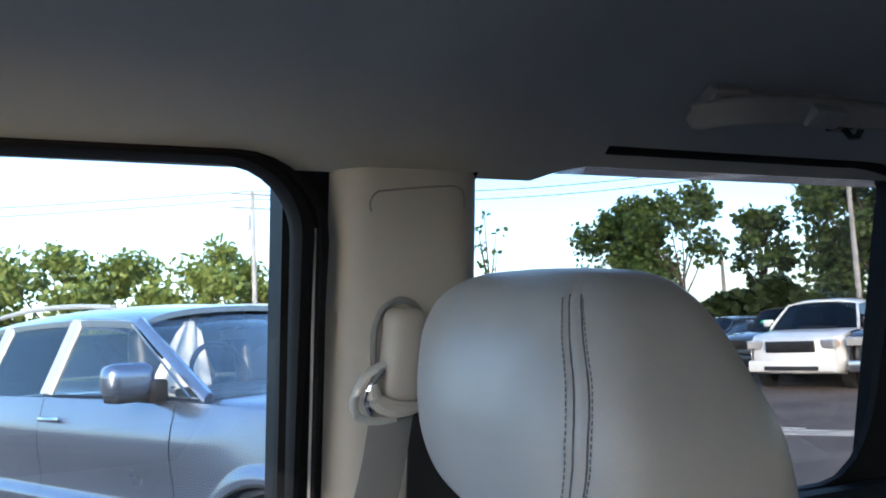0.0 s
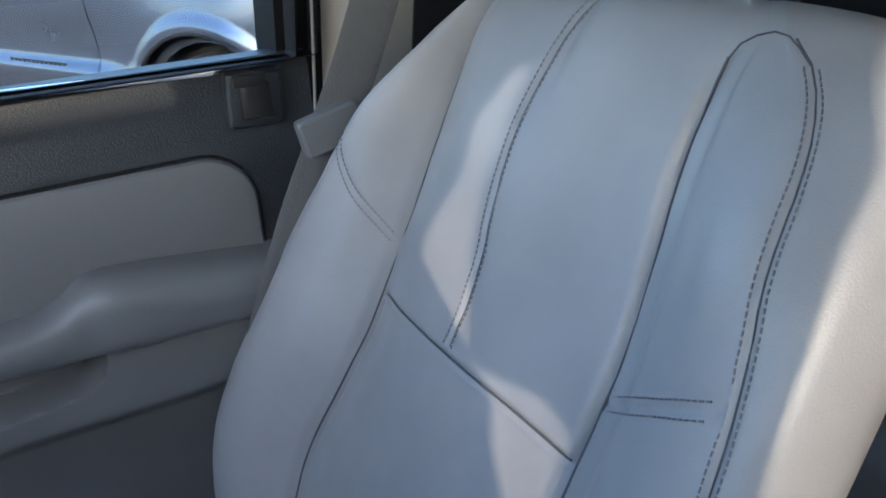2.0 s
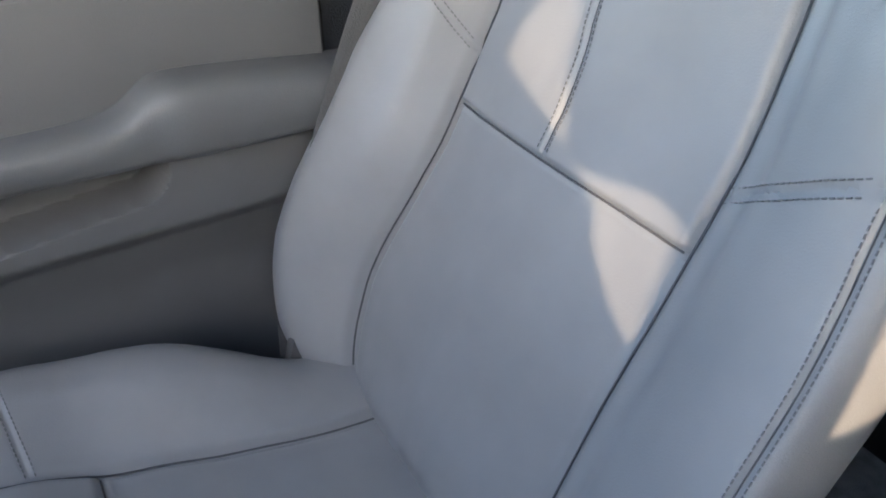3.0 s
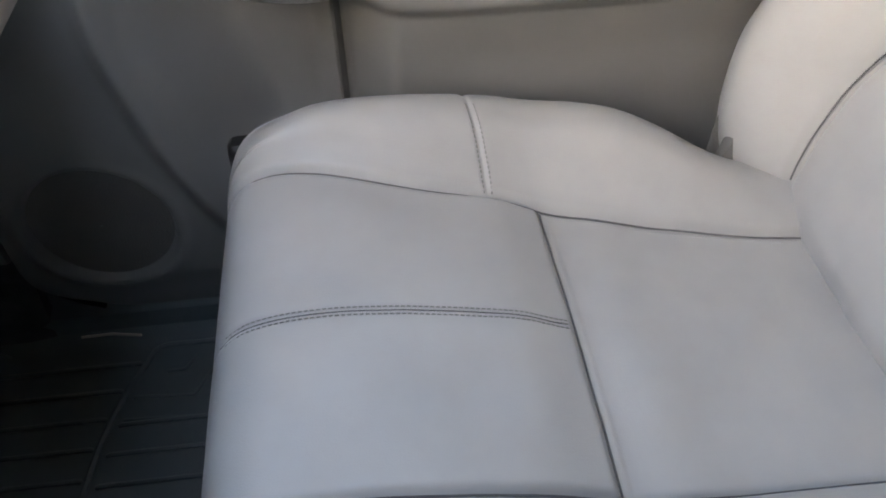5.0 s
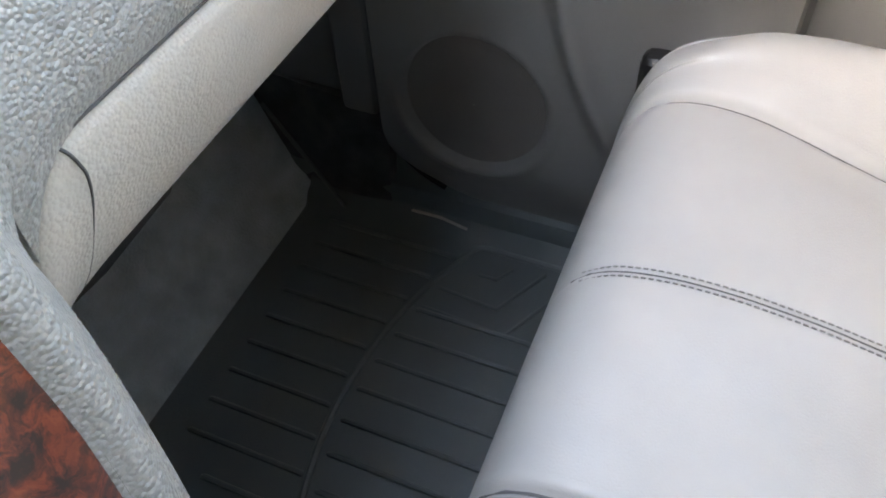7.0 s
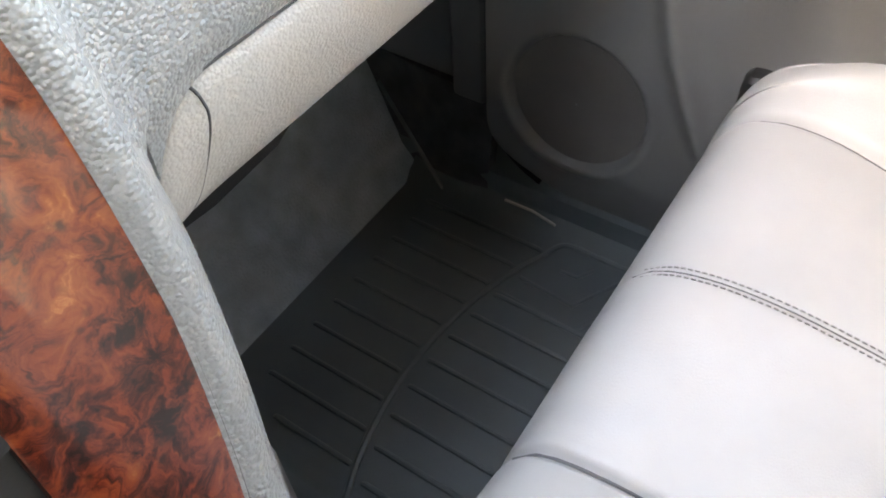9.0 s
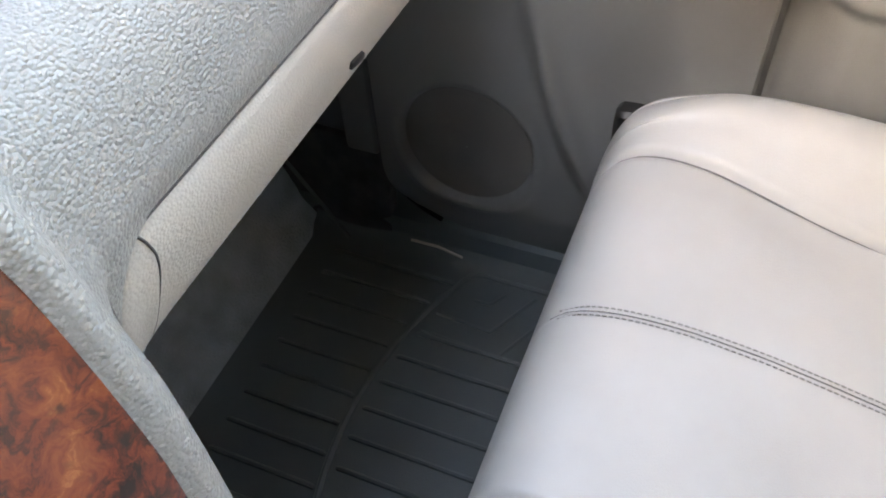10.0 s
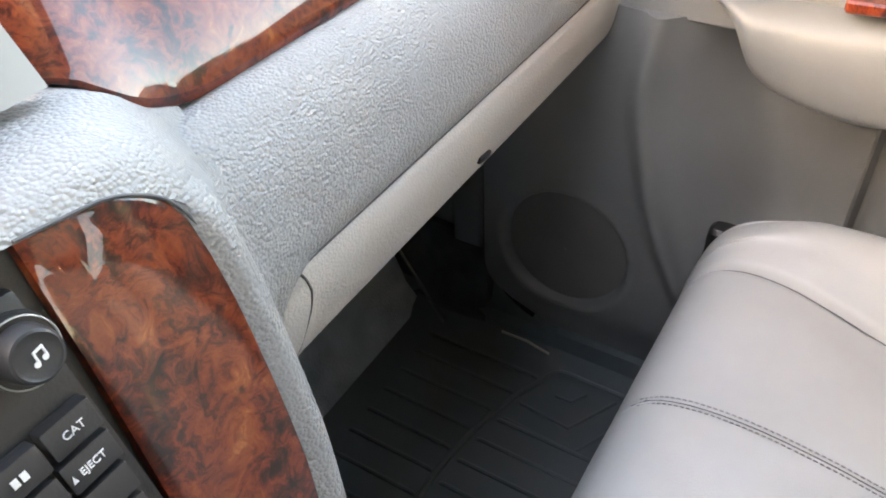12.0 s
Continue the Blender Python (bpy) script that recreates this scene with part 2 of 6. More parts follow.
def tube(bm, pts, r, n=8, flat=None):
    """A tube along pts; flat=(width, thick, across) makes it a strap."""
    pts = [Vector(p) for p in pts]
    rings = []
    for i, p in enumerate(pts):
        d = (pts[min(i + 1, len(pts) - 1)] - pts[max(i - 1, 0)]).normalized()
        a = Vector(flat[2]) if flat else (Vector((0, 0, 1)) if abs(d.z) < 0.9 else Vector((1, 0, 0)))
        sx = (a - d * a.dot(d)).normalized()
        sy = d.cross(sx)
        ring = []
        for k in range(n):
            t = 2 * math.pi * k / n
            if flat:
                cx, cy = math.cos(t), math.sin(t)
                o = sx * (flat[0] / 2 * math.copysign(abs(cx) ** 0.4, cx)) + sy * (flat[1] / 2 * math.copysign(abs(cy) ** 0.6, cy))
            else:
                rr = r[i] if isinstance(r, (list, tuple)) else r
                o = (sx * math.cos(t) + sy * math.sin(t)) * rr
            ring.append(bm.verts.new(p + o))
        rings.append(ring)
    for a, b in zip(rings, rings[1:]):
        for k in range(n):
            bm.faces.new((a[k], a[(k + 1) % n], b[(k + 1) % n], b[k]))
    bm.faces.new(rings[0][::-1])
    bm.faces.new(rings[-1])
    return bm


def sheet(bm, fn, us, vs, back=None):
    """A grid fn(u, v); back: an offset by which a closed rear side lies behind it."""
    g = [[bm.verts.new(fn(u, v)) for v in vs] for u in us]
    nu, nv = len(us), len(vs)
    for i in range(nu - 1):
        for j in range(nv - 1):
            bm.faces.new((g[i][j], g[i + 1][j], g[i + 1][j + 1], g[i][j + 1]))
    if back is not None:
        o = Vector(back)
        h = {}
        rim = [(i, 0) for i in range(nu)] + [(nu - 1, j) for j in range(1, nv)] + [(i, nv - 1) for i in range(nu - 2, -1, -1)] + [(0, j) for j in range(nv - 2, 0, -1)]
        full = nu * nv <= 9000
        for i, j in ([(i, j) for i in range(nu) for j in range(nv)] if full else rim):
            h[i, j] = bm.verts.new(g[i][j].co + o)
        for a, b in zip(rim, rim[1:] + rim[:1]):
            bm.faces.new((g[a[0]][a[1]], h[a], h[b], g[b[0]][b[1]]))
        if full:
            for i in range(nu - 1):
                for j in range(nv - 1):
                    bm.faces.new((h[i, j], h[i, j + 1], h[i + 1, j + 1], h[i + 1, j]))
        else:
            bm.faces.new([h[k] for k in rim])
    bmesh.ops.recalc_face_normals(bm, faces=bm.faces[:])
    return bm


def plate(bm, outline, thick, bevel=0.0, seg=2):
    """A flat plate from a closed outline of 3D points, thickened by the vector thick."""
    vs = [bm.verts.new(p) for p in outline]
    f = bm.faces.new(vs)
    r = bmesh.ops.extrude_face_region(bm, geom=[f])
    nv = [e for e in r["geom"] if isinstance(e, bmesh.types.BMVert)]
    bmesh.ops.translate(bm, verts=nv, vec=thick)
    bmesh.ops.recalc_face_normals(bm, faces=bm.faces[:])
    if bevel:
        top = [e for e in bm.edges if all(v in nv for v in e.verts)]
        bmesh.ops.bevel(bm, geom=top, offset=bevel, segments=seg, profile=0.6, affect="EDGES", clamp_overlap=True)
    return bm


def lin(a, b, n):
    return [a + (b - a) * i / (n - 1) for i in range(n)]


def spline(knots, t):
    """Smooth value at t through knots (t, value or tuple), kept between neighbours."""
    if t <= knots[0][0]:
        return knots[0][1]
    if t >= knots[-1][0]:
        return knots[-1][1]
    for i in range(len(knots) - 1):
        if t <= knots[i + 1][0]:
            break
    t0, p1 = knots[i]
    t1, p2 = knots[i + 1]
    pa, pb = knots[max(i - 1, 0)], knots[min(i + 2, len(knots) - 1)]
    k = (t - t0) / (t1 - t0)

    def one(p1, p2, qa, qb):
        m1 = (p2 - qa) / max(1e-6, t1 - pa[0]) * (t1 - t0)
        m2 = (qb - p1) / max(1e-6, pb[0] - t0) * (t1 - t0)
        return (2 * k**3 - 3 * k**2 + 1) * p1 + (k**3 - 2 * k**2 + k) * m1 + (-2 * k**3 + 3 * k**2) * p2 + (k**3 - k**2) * m2
    if isinstance(p1, tuple):
        return tuple(one(a, b, c, d) for a, b, c, d in zip(p1, p2, pa[1], pb[1]))
    return one(p1, p2, pa[1], pb[1])


def chord(pts):
    """Knots by length along a list of points."""
    out, s = [], 0.0
    for i, p in enumerate(pts):
        if i:
            s += math.dist(p, pts[i - 1])
        out.append((s, tuple(p)))
    return out


def smooth(a, b, x):
    t = min(1.0, max(0.0, (x - a) / (b - a)))
    return t * t * (3 - 2 * t)


def gauss(d, w):
    return math.exp(-(d / w) ** 2)


def stitches(bm, path, step=0.0048, length=0.0031, r=0.00062, off=(0, 0, 0)):
    """Small thread stitches along a list of points."""
    kn = chord([tuple(Vector(p) + Vector(off)) for p in path])
    total, s = kn[-1][0], 0.0
    while s + length < total:
        a, b = Vector(spline(kn, s)), Vector(spline(kn, s + length))
        rod(bm, a, b, r, n=5)
        s += step
    return bm


def letters(text, size, m, mat, parent, depth=0.0004):
    cu = bpy.data.curves.new("lettering", "FONT")
    cu.body, cu.size, cu.extrude, cu.align_x, cu.align_y = text, size, depth, "CENTER", "CENTER"
    tmp = bpy.data.objects.new("lettering", cu)
    me = bpy.data.meshes.new_from_object(tmp)
    bpy.data.objects.remove(tmp)
    me.transform(m)
    me.materials.append(mat)
    ob = new("lettering", me)
    ob.parent = parent
    return ob


# ================= the vehicle's shell =================
def wx(z):
    """How far out the side glass stands at a height."""
    return 0.80 - 0.21 * (z - 1.44)


def side_wall(name, sgn, label):
    """Body side with front and rear window openings."""
    ob = thing(name, label, "wall", "structure")

    def panel(y0, y1, z0, z1, out=0.012, thick=0.07):
        bm = B()
        sheet(bm, lambda u, v: (sgn * (wx(v) + out), u, v), [y0, y1], [z0, z1] if z1 < 1.5 or z0 > 1.8 else lin(z0, z1, 5), (sgn * thick, 0, 0))
        return bm
    if sgn > 0:
        part("sill_side", panel(-1.9, 1.6, 0.45, 1.43), RUBBER, ob)
    else:
        part("sill_side", panel(-1.9, 1.6, 0.45, 0.66), RUBBER, ob)
        part("rear_side", panel(-1.9, -0.30, 0.66, 1.43), RUBBER, ob)
        part("door_side", panel(-0.30, 1.6, 0.66, 1.43), DOOR_LIGHT, ob)
    if sgn > 0:
        part("centre_post", panel(-0.315, -0.10, 1.43, 1.93), RUBBER, ob)
        part("rear_post", panel(-1.9, -1.11, 1.43, 1.93), RUBBER, ob)
    else:
        # unseen side: posts and blanks added or widened to hold back the sun
        part("rear_post", panel(-1.9, -0.78, 1.43, 1.93), RUBBER, ob)
        part("centre_post", panel(-0.55, 0.21, 1.43, 1.93), RUBBER, ob)
        part("window_blank", panel(0.66, 1.14, 1.43, 1.93), RUBBER, ob)
        part("window_blank_low", panel(0.21, 0.66, 1.43, 1.555), RUBBER, ob)
        part("sun_stop", panel(1.14, 1.58, 1.43, 1.80), RUBBER, ob)
        g = part("rear_pane", sheet(B(), lambda u, v: (-wx(v) - 0.03, u, v), [-0.80, -0.53], [1.42, 1.94], (-0.004, 0, 0)), PRIVACY, ob, "tinted rear glass")
        # unseen mask, added to cut the sunlight into patches on the seat
        mask0 = [(1.46, 0.52), (1.55, 0.475), (1.596, 0.453), (1.628, 0.440), (1.670, 0.419), (1.715, 0.395), (1.760, 0.371), (1.796, 0.340), (1.841, 0.315), (1.88, 0.26), (1.94, 0.16)]
        mask1 = [(1.46, 0.565), (1.555, 0.560), (1.569, 0.548), (1.593, 0.533), (1.619, 0.516), (1.643, 0.507), (1.658, 0.515), (1.666, 0.529), (1.673, 0.561), (1.690, 0.572),
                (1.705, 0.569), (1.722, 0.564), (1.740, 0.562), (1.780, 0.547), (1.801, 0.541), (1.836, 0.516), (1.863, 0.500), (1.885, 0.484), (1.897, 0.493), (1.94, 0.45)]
        mask2 = [(1.46, 0.566), (1.555, 0.562), (1.569, 0.560), (1.593, 0.566), (1.631, 0.569), (1.654, 0.564), (1.687, 0.577), (1.727, 0.597), (1.758, 0.612), (1.780, 0.598), (1.801, 0.578), (1.821, 0.558), (1.860, 0.544),
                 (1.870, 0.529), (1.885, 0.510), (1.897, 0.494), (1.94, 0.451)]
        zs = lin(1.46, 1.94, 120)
        part("sun_mask_inner", sheet(B(), lambda u, v: (-wx(v) - 0.016, spline(mask0, v) * (1 - u) + spline(mask1, v) * u, v), [0, 1], zs, (-0.012, 0, 0)), RUBBER, ob)
        part("sun_mask_outer", sheet(B(), lambda u, v: (-wx(v) - 0.016, spline(mask2, v) * (1 - u) + 0.68 * u, v), [0, 1], zs, (-0.012, 0, 0)), RUBBER, ob)
    part("roof_side", panel(-1.9, 0.86, 1.93, 2.02), DARK_PAINT, ob)
    bm = B()
    bm2 = sheet(bm, lambda u, v: (sgn * (wx(1.43 + 0.5 * v) + 0.012), 1.0 + u - 0.62 * v * 0.45, 1.43 + 0.5 * v), [0, 0.08], lin(0, 1, 5), (sgn * 0.07, 0, 0))
    part("front_post", bm2, DARK_PAINT, ob)
    return ob


side_wall("wall_east", 1, "dark body side behind the passenger door trim")
side_wall("wall_west", -1, "unseen driver's body side, window masked to shape the sun")

rear = thing("wall_south", "plain rear body wall with tailgate window opening", "wall", "structure")
part("lower_panel", box(B(), (0, -1.9, 0.95), (1.75, 0.06, 1.0)), DARK_PAINT, rear)
part("upper_panel", box(B(), (0, -1.9, 1.98), (1.6, 0.06, 0.14)), DARK_PAINT, rear)
part("tailgate_pane", box(B(), (0, -1.9, 1.68), (1.6, 0.006, 0.50)), PRIVACY, rear, "tinted tailgate glass")
front = thing("wall_north", "firewall and cowl beneath the windscreen", "wall", "structure")
part("firewall", box(B(), (0, 1.42, 0.95), (1.75, 0.06, 1.0)), BLACK, front)
part("cowl", box(B(), (0, 1.30, 1.43), (1.66, 0.30, 0.04)), BLACK, front)
part("front_body", box(B(), (0, 2.15, 0.85), (1.8, 1.4, 0.95), None, 0.12, 3), DARK_PAINT, front)
part("windscreen_header", box(B(), (0, 0.53, 2.02), (1.5, 0.10, 0.05)), DARK_PAINT, front)

fl = thing("floor", "dark carpeted vehicle floor with centre tunnel", "floor", "structure")
part("floor_pan", box(B(), (0, -0.25, 0.565), (1.66, 3.3, 0.07)), CARPET, fl)
bm = B()
sheet(bm, lambda u, v: (u, v, 0.60 + 0.22 * math.exp(-(u / 0.17) ** 4)), lin(-0.26, 0.26, 21), lin(-1.8, 1.35, 4), (0, 0, -0.05))
part("tunnel", bm, CARPET, fl)
# toe board: rises forward from the edge of the liner


def toe(u, v):
    y = 1.012 + 0.02 * v + 0.27 * v ** 0.9
    z = 0.615 + 0.36 * smooth(0, 1, v) * 0.5 + 0.34 * v
    x = 0.24 + 0.565 * u
    return (x, y, z + 0.003 * math.sin(x * 40) * v)


part("toe_board", sheet(B(), toe, lin(0, 1, 25), lin(0, 1, 21), (0, 0.03, -0.03)), TOE, fl, "grey rubber covered toe board")

# ---- headliner ----
hl = thing("ceiling", "grey cloth headliner curving down to the door openings", "ceiling", "structure")
HEAD = [(0.0, (0.0, 2.045)), (0.30, (0.30, 2.043)), (0.48, (0.46, 2.028)), (0.60, (0.57, 1.995)), (0.70, (0.645, 1.952)), (0.78, (0.690, 1.916)), (0.81, (0.703, 1.905))]


def liner(u, v):
    x, z = spline(HEAD, abs(u))
    drop = 0.022 * (1 - smooth(-0.47, -0.40, v)) if abs(u) > 0.5 else 0.0
    lift = drop * smooth(0.5, 0.81, abs(u))
    return (math.copysign(x, u) if u else 0.0, v, z + lift + 0.003 * math.sin(v * 2.2))


part("cloth_panel", sheet(B(), liner, lin(-0.81, 0.81, 61), lin(-1.9, 0.56, 60), (0, 0, 0.03)), LINER, hl)

# ---- grab handle over the rear door ----
gh = thing("grab_handle", "grey plastic grab handle on the headliner over the rear door", "handle")
pts = [(0.600, -0.572, 1.968), (0.570, -0.588, 1.966), (0.548, -0.620, 1.966), (0.540, -0.68, 1.967), (0.538, -0.80, 1.967), (0.540, -0.92, 1.967), (0.548, -0.975, 1.966), (0.570, -1.00, 1.966), (0.600, -1.015, 1.968)]
part("grip", tube(B(), [Vector(spline(chord(pts), s)) for s in lin(0, chord(pts)[-1][0], 40)], 0.012, 12, (0.034, 0.020, (0.6, 0.0, -0.8))), TRIM, gh)
for y in (-0.60, -0.985):
    part("mount", box(B(), (0.590, y, 1.978), (0.060, 0.060, 0.022), pose(0, 0, 0, 0, 36, 0), 0.008, 3), TRIM, gh)
# reflected light on the grip, put in as a paler solid band
part("reflection_band", box(B(), (0.5385, -0.705, 1.9665), (0.026, 0.05, 0.037), pose(0, 0, 0, 0, 36, 0), 0.004), SATIN, gh, "pale band modelling light reflected on the grip")
hook = thing("coat_hook", "small dark coat hook beneath the grab handle", "hook")
part("stem", box(B(), (0.580, -0.79, 1.966), (0.022, 0.03, 0.016), None, 0.003), BLACK, hook)
part("curl", tube(B(), [(0.575, -0.79, 1.960), (0.566, -0.79, 1.946), (0.556, -0.79, 1.944), (0.550, -0.79, 1.953)], 0.004, 8), BLACK, hook)

# ---- centre post trim with belt adjuster ----
bp = thing("post_trim", "light grey plastic centre post trim with belt adjuster", "trim", "structure")


def post(u, v):
    edge = 0.028 * (abs(2 * u - 1) ** 6)
    y = -0.151 - 0.174 * u - 0.02 * (1 - v) * u
    z = 1.30 + 0.605 * v
    return (wx(z) - 0.028 + edge, y, z)


part("trim_panel", sheet(B(), post, lin(0, 1, 31), lin(0, 1, 30), (0.03, 0, 0)), TRIM, bp)
slot = [(y, z) for y, z in ((-0.188, 1.858), (-0.186, 1.868), (-0.194, 1.879), (-0.205, 1.881), (-0.282, 1.888), (-0.294, 1.885), (-0.298, 1.876), (-0.298, 1.862))]
kn = chord([(wx(z) - 0.0285, y, z) for y, z in slot])
part("cover_groove", tube(B(), [spline(kn, s) for s in lin(0, kn[-1][0], 40)], 0.0010, 6), ARM, bp, "thin groove round the trim cover")
bm = B()
kn = chord([(wx(z) - 0.029, y, z) for y, z in ((-0.197, 1.670), (-0.1955, 1.725), (-0.203, 1.750), (-0.222, 1.762), (-0.241, 1.757), (-0.252, 1.740), (-0.257, 1.71), (-0.258, 1.66))])
part("adjuster_rim", tube(bm, [spline(kn, s) for s in lin(0, kn[-1][0], 40)], 0.004, 8), ARM, bp)
bm = box(B(), (wx(1.70) - 0.046, -0.223, 1.702), (0.036, 0.047, 0.104), pose(0, 0, 0, 3, -12, 0), 0.018, 5)
part("adjuster_cap", bm, TRIM, bp)
part("lower_cover", sheet(B(), lambda u, v: (wx(v) - 0.031 - 0.004 * (1 - (2 * u - 1) ** 4), -0.240 - 0.10 * u, v - 0.02 * u), lin(0, 1, 8), lin(1.28, 1.655, 6), (0.02, 0, 0)), BLACK, bp, "black lower post cover")

# ---- seat belt ----
sb = thing("seat_belt", "grey webbing seat belt hanging from its guide loop", "seat belt")
kn = chord([(0.694, -0.206, 1.694), (0.696, -0.1819, 1.684), (0.700, -0.1686, 1.6617), (0.703, -0.1664, 1.6516), (0.706, -0.1718, 1.6383), (0.707, -0.188, 1.6325), (0.707, -0.215, 1.632)])
part("guide_loop", tube(B(), [spline(kn, s) for s in lin(0, kn[-1][0], 30)], 0.0050, 10), SATIN, sb, "satin metal guide loop")
kn = chord([(0.690, -0.198, 1.688), (0.692, -0.184, 1.672), (0.695, -0.178, 1.656), (0.700, -0.184, 1.642)])
part("loop_inner", tube(B(), [spline(kn, s) for s in lin(0, kn[-1][0], 20)], 0.0032, 8), CHROME, sb)
kn = chord([(0.694, -0.186, 1.672), (0.694, -0.190, 1.655), (0.695, -0.206, 1.646), (0.695, -0.225, 1.644), (0.695, -0.246, 1.647)])
part("loop_cover", tube(B(), [spline(kn, s) for s in lin(0, kn[-1][0], 24)], [0.004 + 0.006 * math.sin(math.pi * min(1, 0.1 + i / 26)) for i in range(24)], 10), TRIM, sb)
path = [(0.704, -0.211, 1.644), (0.706, -0.192, 1.560), (0.708, -0.153, 1.46), (0.712, -0.118, 1.385), (0.716, -0.070, 1.285), (0.712, -0.005, 1.13), (0.700, 0.04, 1.00), (0.69, 0.05, 0.90)]
kn = chord(path)
part("webbing", tube(B(), [spline(kn, s) for s in lin(0, kn[-1][0], 50)], 0.02, 10, (0.048, 0.0022, (0.10, 1.0, 0.30))), WEB, sb)
part("belt_guide", box(B(), (0.706, -0.112, 1.386), (0.018, 0.066, 0.040), pose(0, 0, 0, -14, 0, 0), 0.007, 3), ARM, sb, "grey plastic belt guide on the seat shoulder")
part("end_buckle_strap", box(B(), (0.665, 0.055, 0.925), (0.018, 0.055, 0.14), pose(0, 0, 0, 18, 6, 0), 0.006), WEB, sb)

# ---- door openings' black frames and glass ----
def ring_frame(y0, y1, z0, z1, rc, w, inner=0.0, depth=0.03):
    """A rounded window frame: outer outline grown by w."""
    def outline(g):
        o = []
        for cy, cz, a0 in ((y1 - rc, z1 - rc, 0), (y0 + rc, z1 - rc, 90), (y0 + 0.004, z0 + 0.004, 180), (y1 - 0.004, z0 + 0.004, 270)):
            r = (rc + g) if a0 < 180 else (0.004 + g * 0.15)
            for k in range(9):
                a = radians(a0 + 90 * k / 8)
                o.append((cy + r * math.cos(a), cz + (r - (0.62 * g if a0 < 180 else 0)) * math.sin(a)))
        return o
    bm = B()
    loops = []
    for g, dx in ((0.0, 0.0), (0.0, -depth * 0.7), (w * 0.25, -depth), (w * 0.8, -depth * 0.9), (w, -depth * 0.2), (w, 0.0)):
        loops.append([bm.verts.new((wx(z) + dx + inner, y, z)) for y, z in outline(g)])
    n = len(loops[0])
    for a, b in zip(loops, loops[1:] + loops[:1]):
        for k in range(n):
            bm.faces.new((a[k], a[(k + 1) % n], b[(k + 1) % n], b[k]))
    bmesh.ops.recalc_face_normals(bm, faces=bm.faces[:])
    return bm


win1 = thing("window_1", "black framed front passenger side window, glass up", "window", "structure")
part("window_frame", ring_frame(-0.106, 0.86, 1.447, 1.907, 0.075, 0.026), RUBBER, win1)
part("door_seal", ring_frame(-0.130, 0.86, 1.447, 1.913, 0.085, 0.016, -0.004, 0.024), RUBBER, win1)
kn = chord([(wx(z) - 0.024, -0.1275, z) for z in lin(1.30, 1.84, 8)])
part("seal_edge", tube(B(), [spline(kn, s) for s in lin(0, kn[-1][0], 20)], 0.0016, 6), SATIN, win1, "thin satin line along the seal")
pane = part("pane", sheet(B(), lambda u, v: (wx(v) + 0.018, u, v), [-0.11, 0.88], [1.44, 1.92], (0.004, 0, 0)), PANE, win1)
pane.visible_shadow = False
part("bright_strip", box(B(), (0.803, 0.37, 1.4490), (0.012, 0.94, 0.009), pose(0, 0, 0, 1.5, 0, 0), 0.002), CHROME, win1, "bright strip along the window sill")
win2 = thing("window_2", "black framed rear passenger side window", "window", "structure")
part("window_frame", ring_frame(-1.085, -0.318, 1.462, 1.934, 0.06, 0.016, 0.012, 0.018), RUBBER, win2)
pane = part("pane", sheet(B(), lambda u, v: (wx(v) + 0.018, u, v), [-1.12, -0.30], [1.45, 1.95], (0.004, 0, 0)), PRIVACY, win2)

corner = [(-0.866, 1.450), (-0.926, 1.459), (-0.978, 1.470), (-1.010, 1.495), (-1.024, 1.518), (-1.037, 1.555), (-1.043, 1.591), (-1.049, 1.676), (-1.06, 1.93), (-1.16, 1.93), (-1.16, 1.40), (-0.866, 1.40)]
kn = chord([(wx(1.94) - 0.012, y, 1.944 - 0.030 * smooth(-0.95, -1.12, y)) for y in lin(-0.50, -1.12, 12)])
part("top_seal", tube(B(), [spline(kn, s) for s in lin(0, kn[-1][0], 30)], 0.008, 8), RUBBER, win2)
part("rear_corner", plate(B(), [(wx(z) - 0.004, y, z) for y, z in corner], (0.012, 0, 0), 0.0), RUBBER, win2, "black curved rear corner of the window")

# ---- rear door trim and second row ----
# flat black here puts the deep shade on this trim into its colour
rd = thing("door_2", "dark rear passenger door trim below its window, blackened for shade", "door", "structure")
part("sill_pad", box(B(), (0.775, -0.66, 1.395), (0.05, 0.80, 0.13), None, 0.02, 3), RUBBER, rd)
part("lower_trim", box(B(), (0.785, -0.66, 1.0), (0.05, 0.80, 0.66), None, 0.015), RUBBER, rd)
rs = thing("rear_seat", "grey leather rear seat in shade with low head restraint", "seat")
part("backrest", box(B(), (0.40, -1.20, 1.10), (0.62, 0.16, 0.60), pose(0, 0, 0, -18, 0, 0), 0.06, 4), LEATHER, rs)
part("head_restraint", box(B(), (0.42, -1.28, 1.44), (0.27, 0.11, 0.15), pose(0, 0, 0, -10, 0, 0), 0.05, 4), REAR_SHADED, rs)
part("cushion", box(B(), (0.40, -0.92, 0.85), (0.62, 0.50, 0.16), None, 0.05, 4), LEATHER, rs)
part("base", box(B(), (0.40, -0.95, 0.69), (0.55, 0.44, 0.18)), BLACK, rs)

# ================= passenger seat =================
seat = thing("passenger_seat", "grey stitched leather front passenger bucket seat", "seat")
CX = 0.455
U_CUSH = chord([(0.195, -0.20), (0.185, -0.06), (0.196, 0.012), (0.222, 0.036), (0.255, 0.030), (0.292, 0.000), (0.34, 0.001), (0.45, 0.004),
                (0.55, 0.001), (0.602, 0.000), (0.632, 0.018), (0.668, 0.033), (0.704, 0.032), (0.728, 0.008), (0.736, -0.06), (0.720, -0.20)])
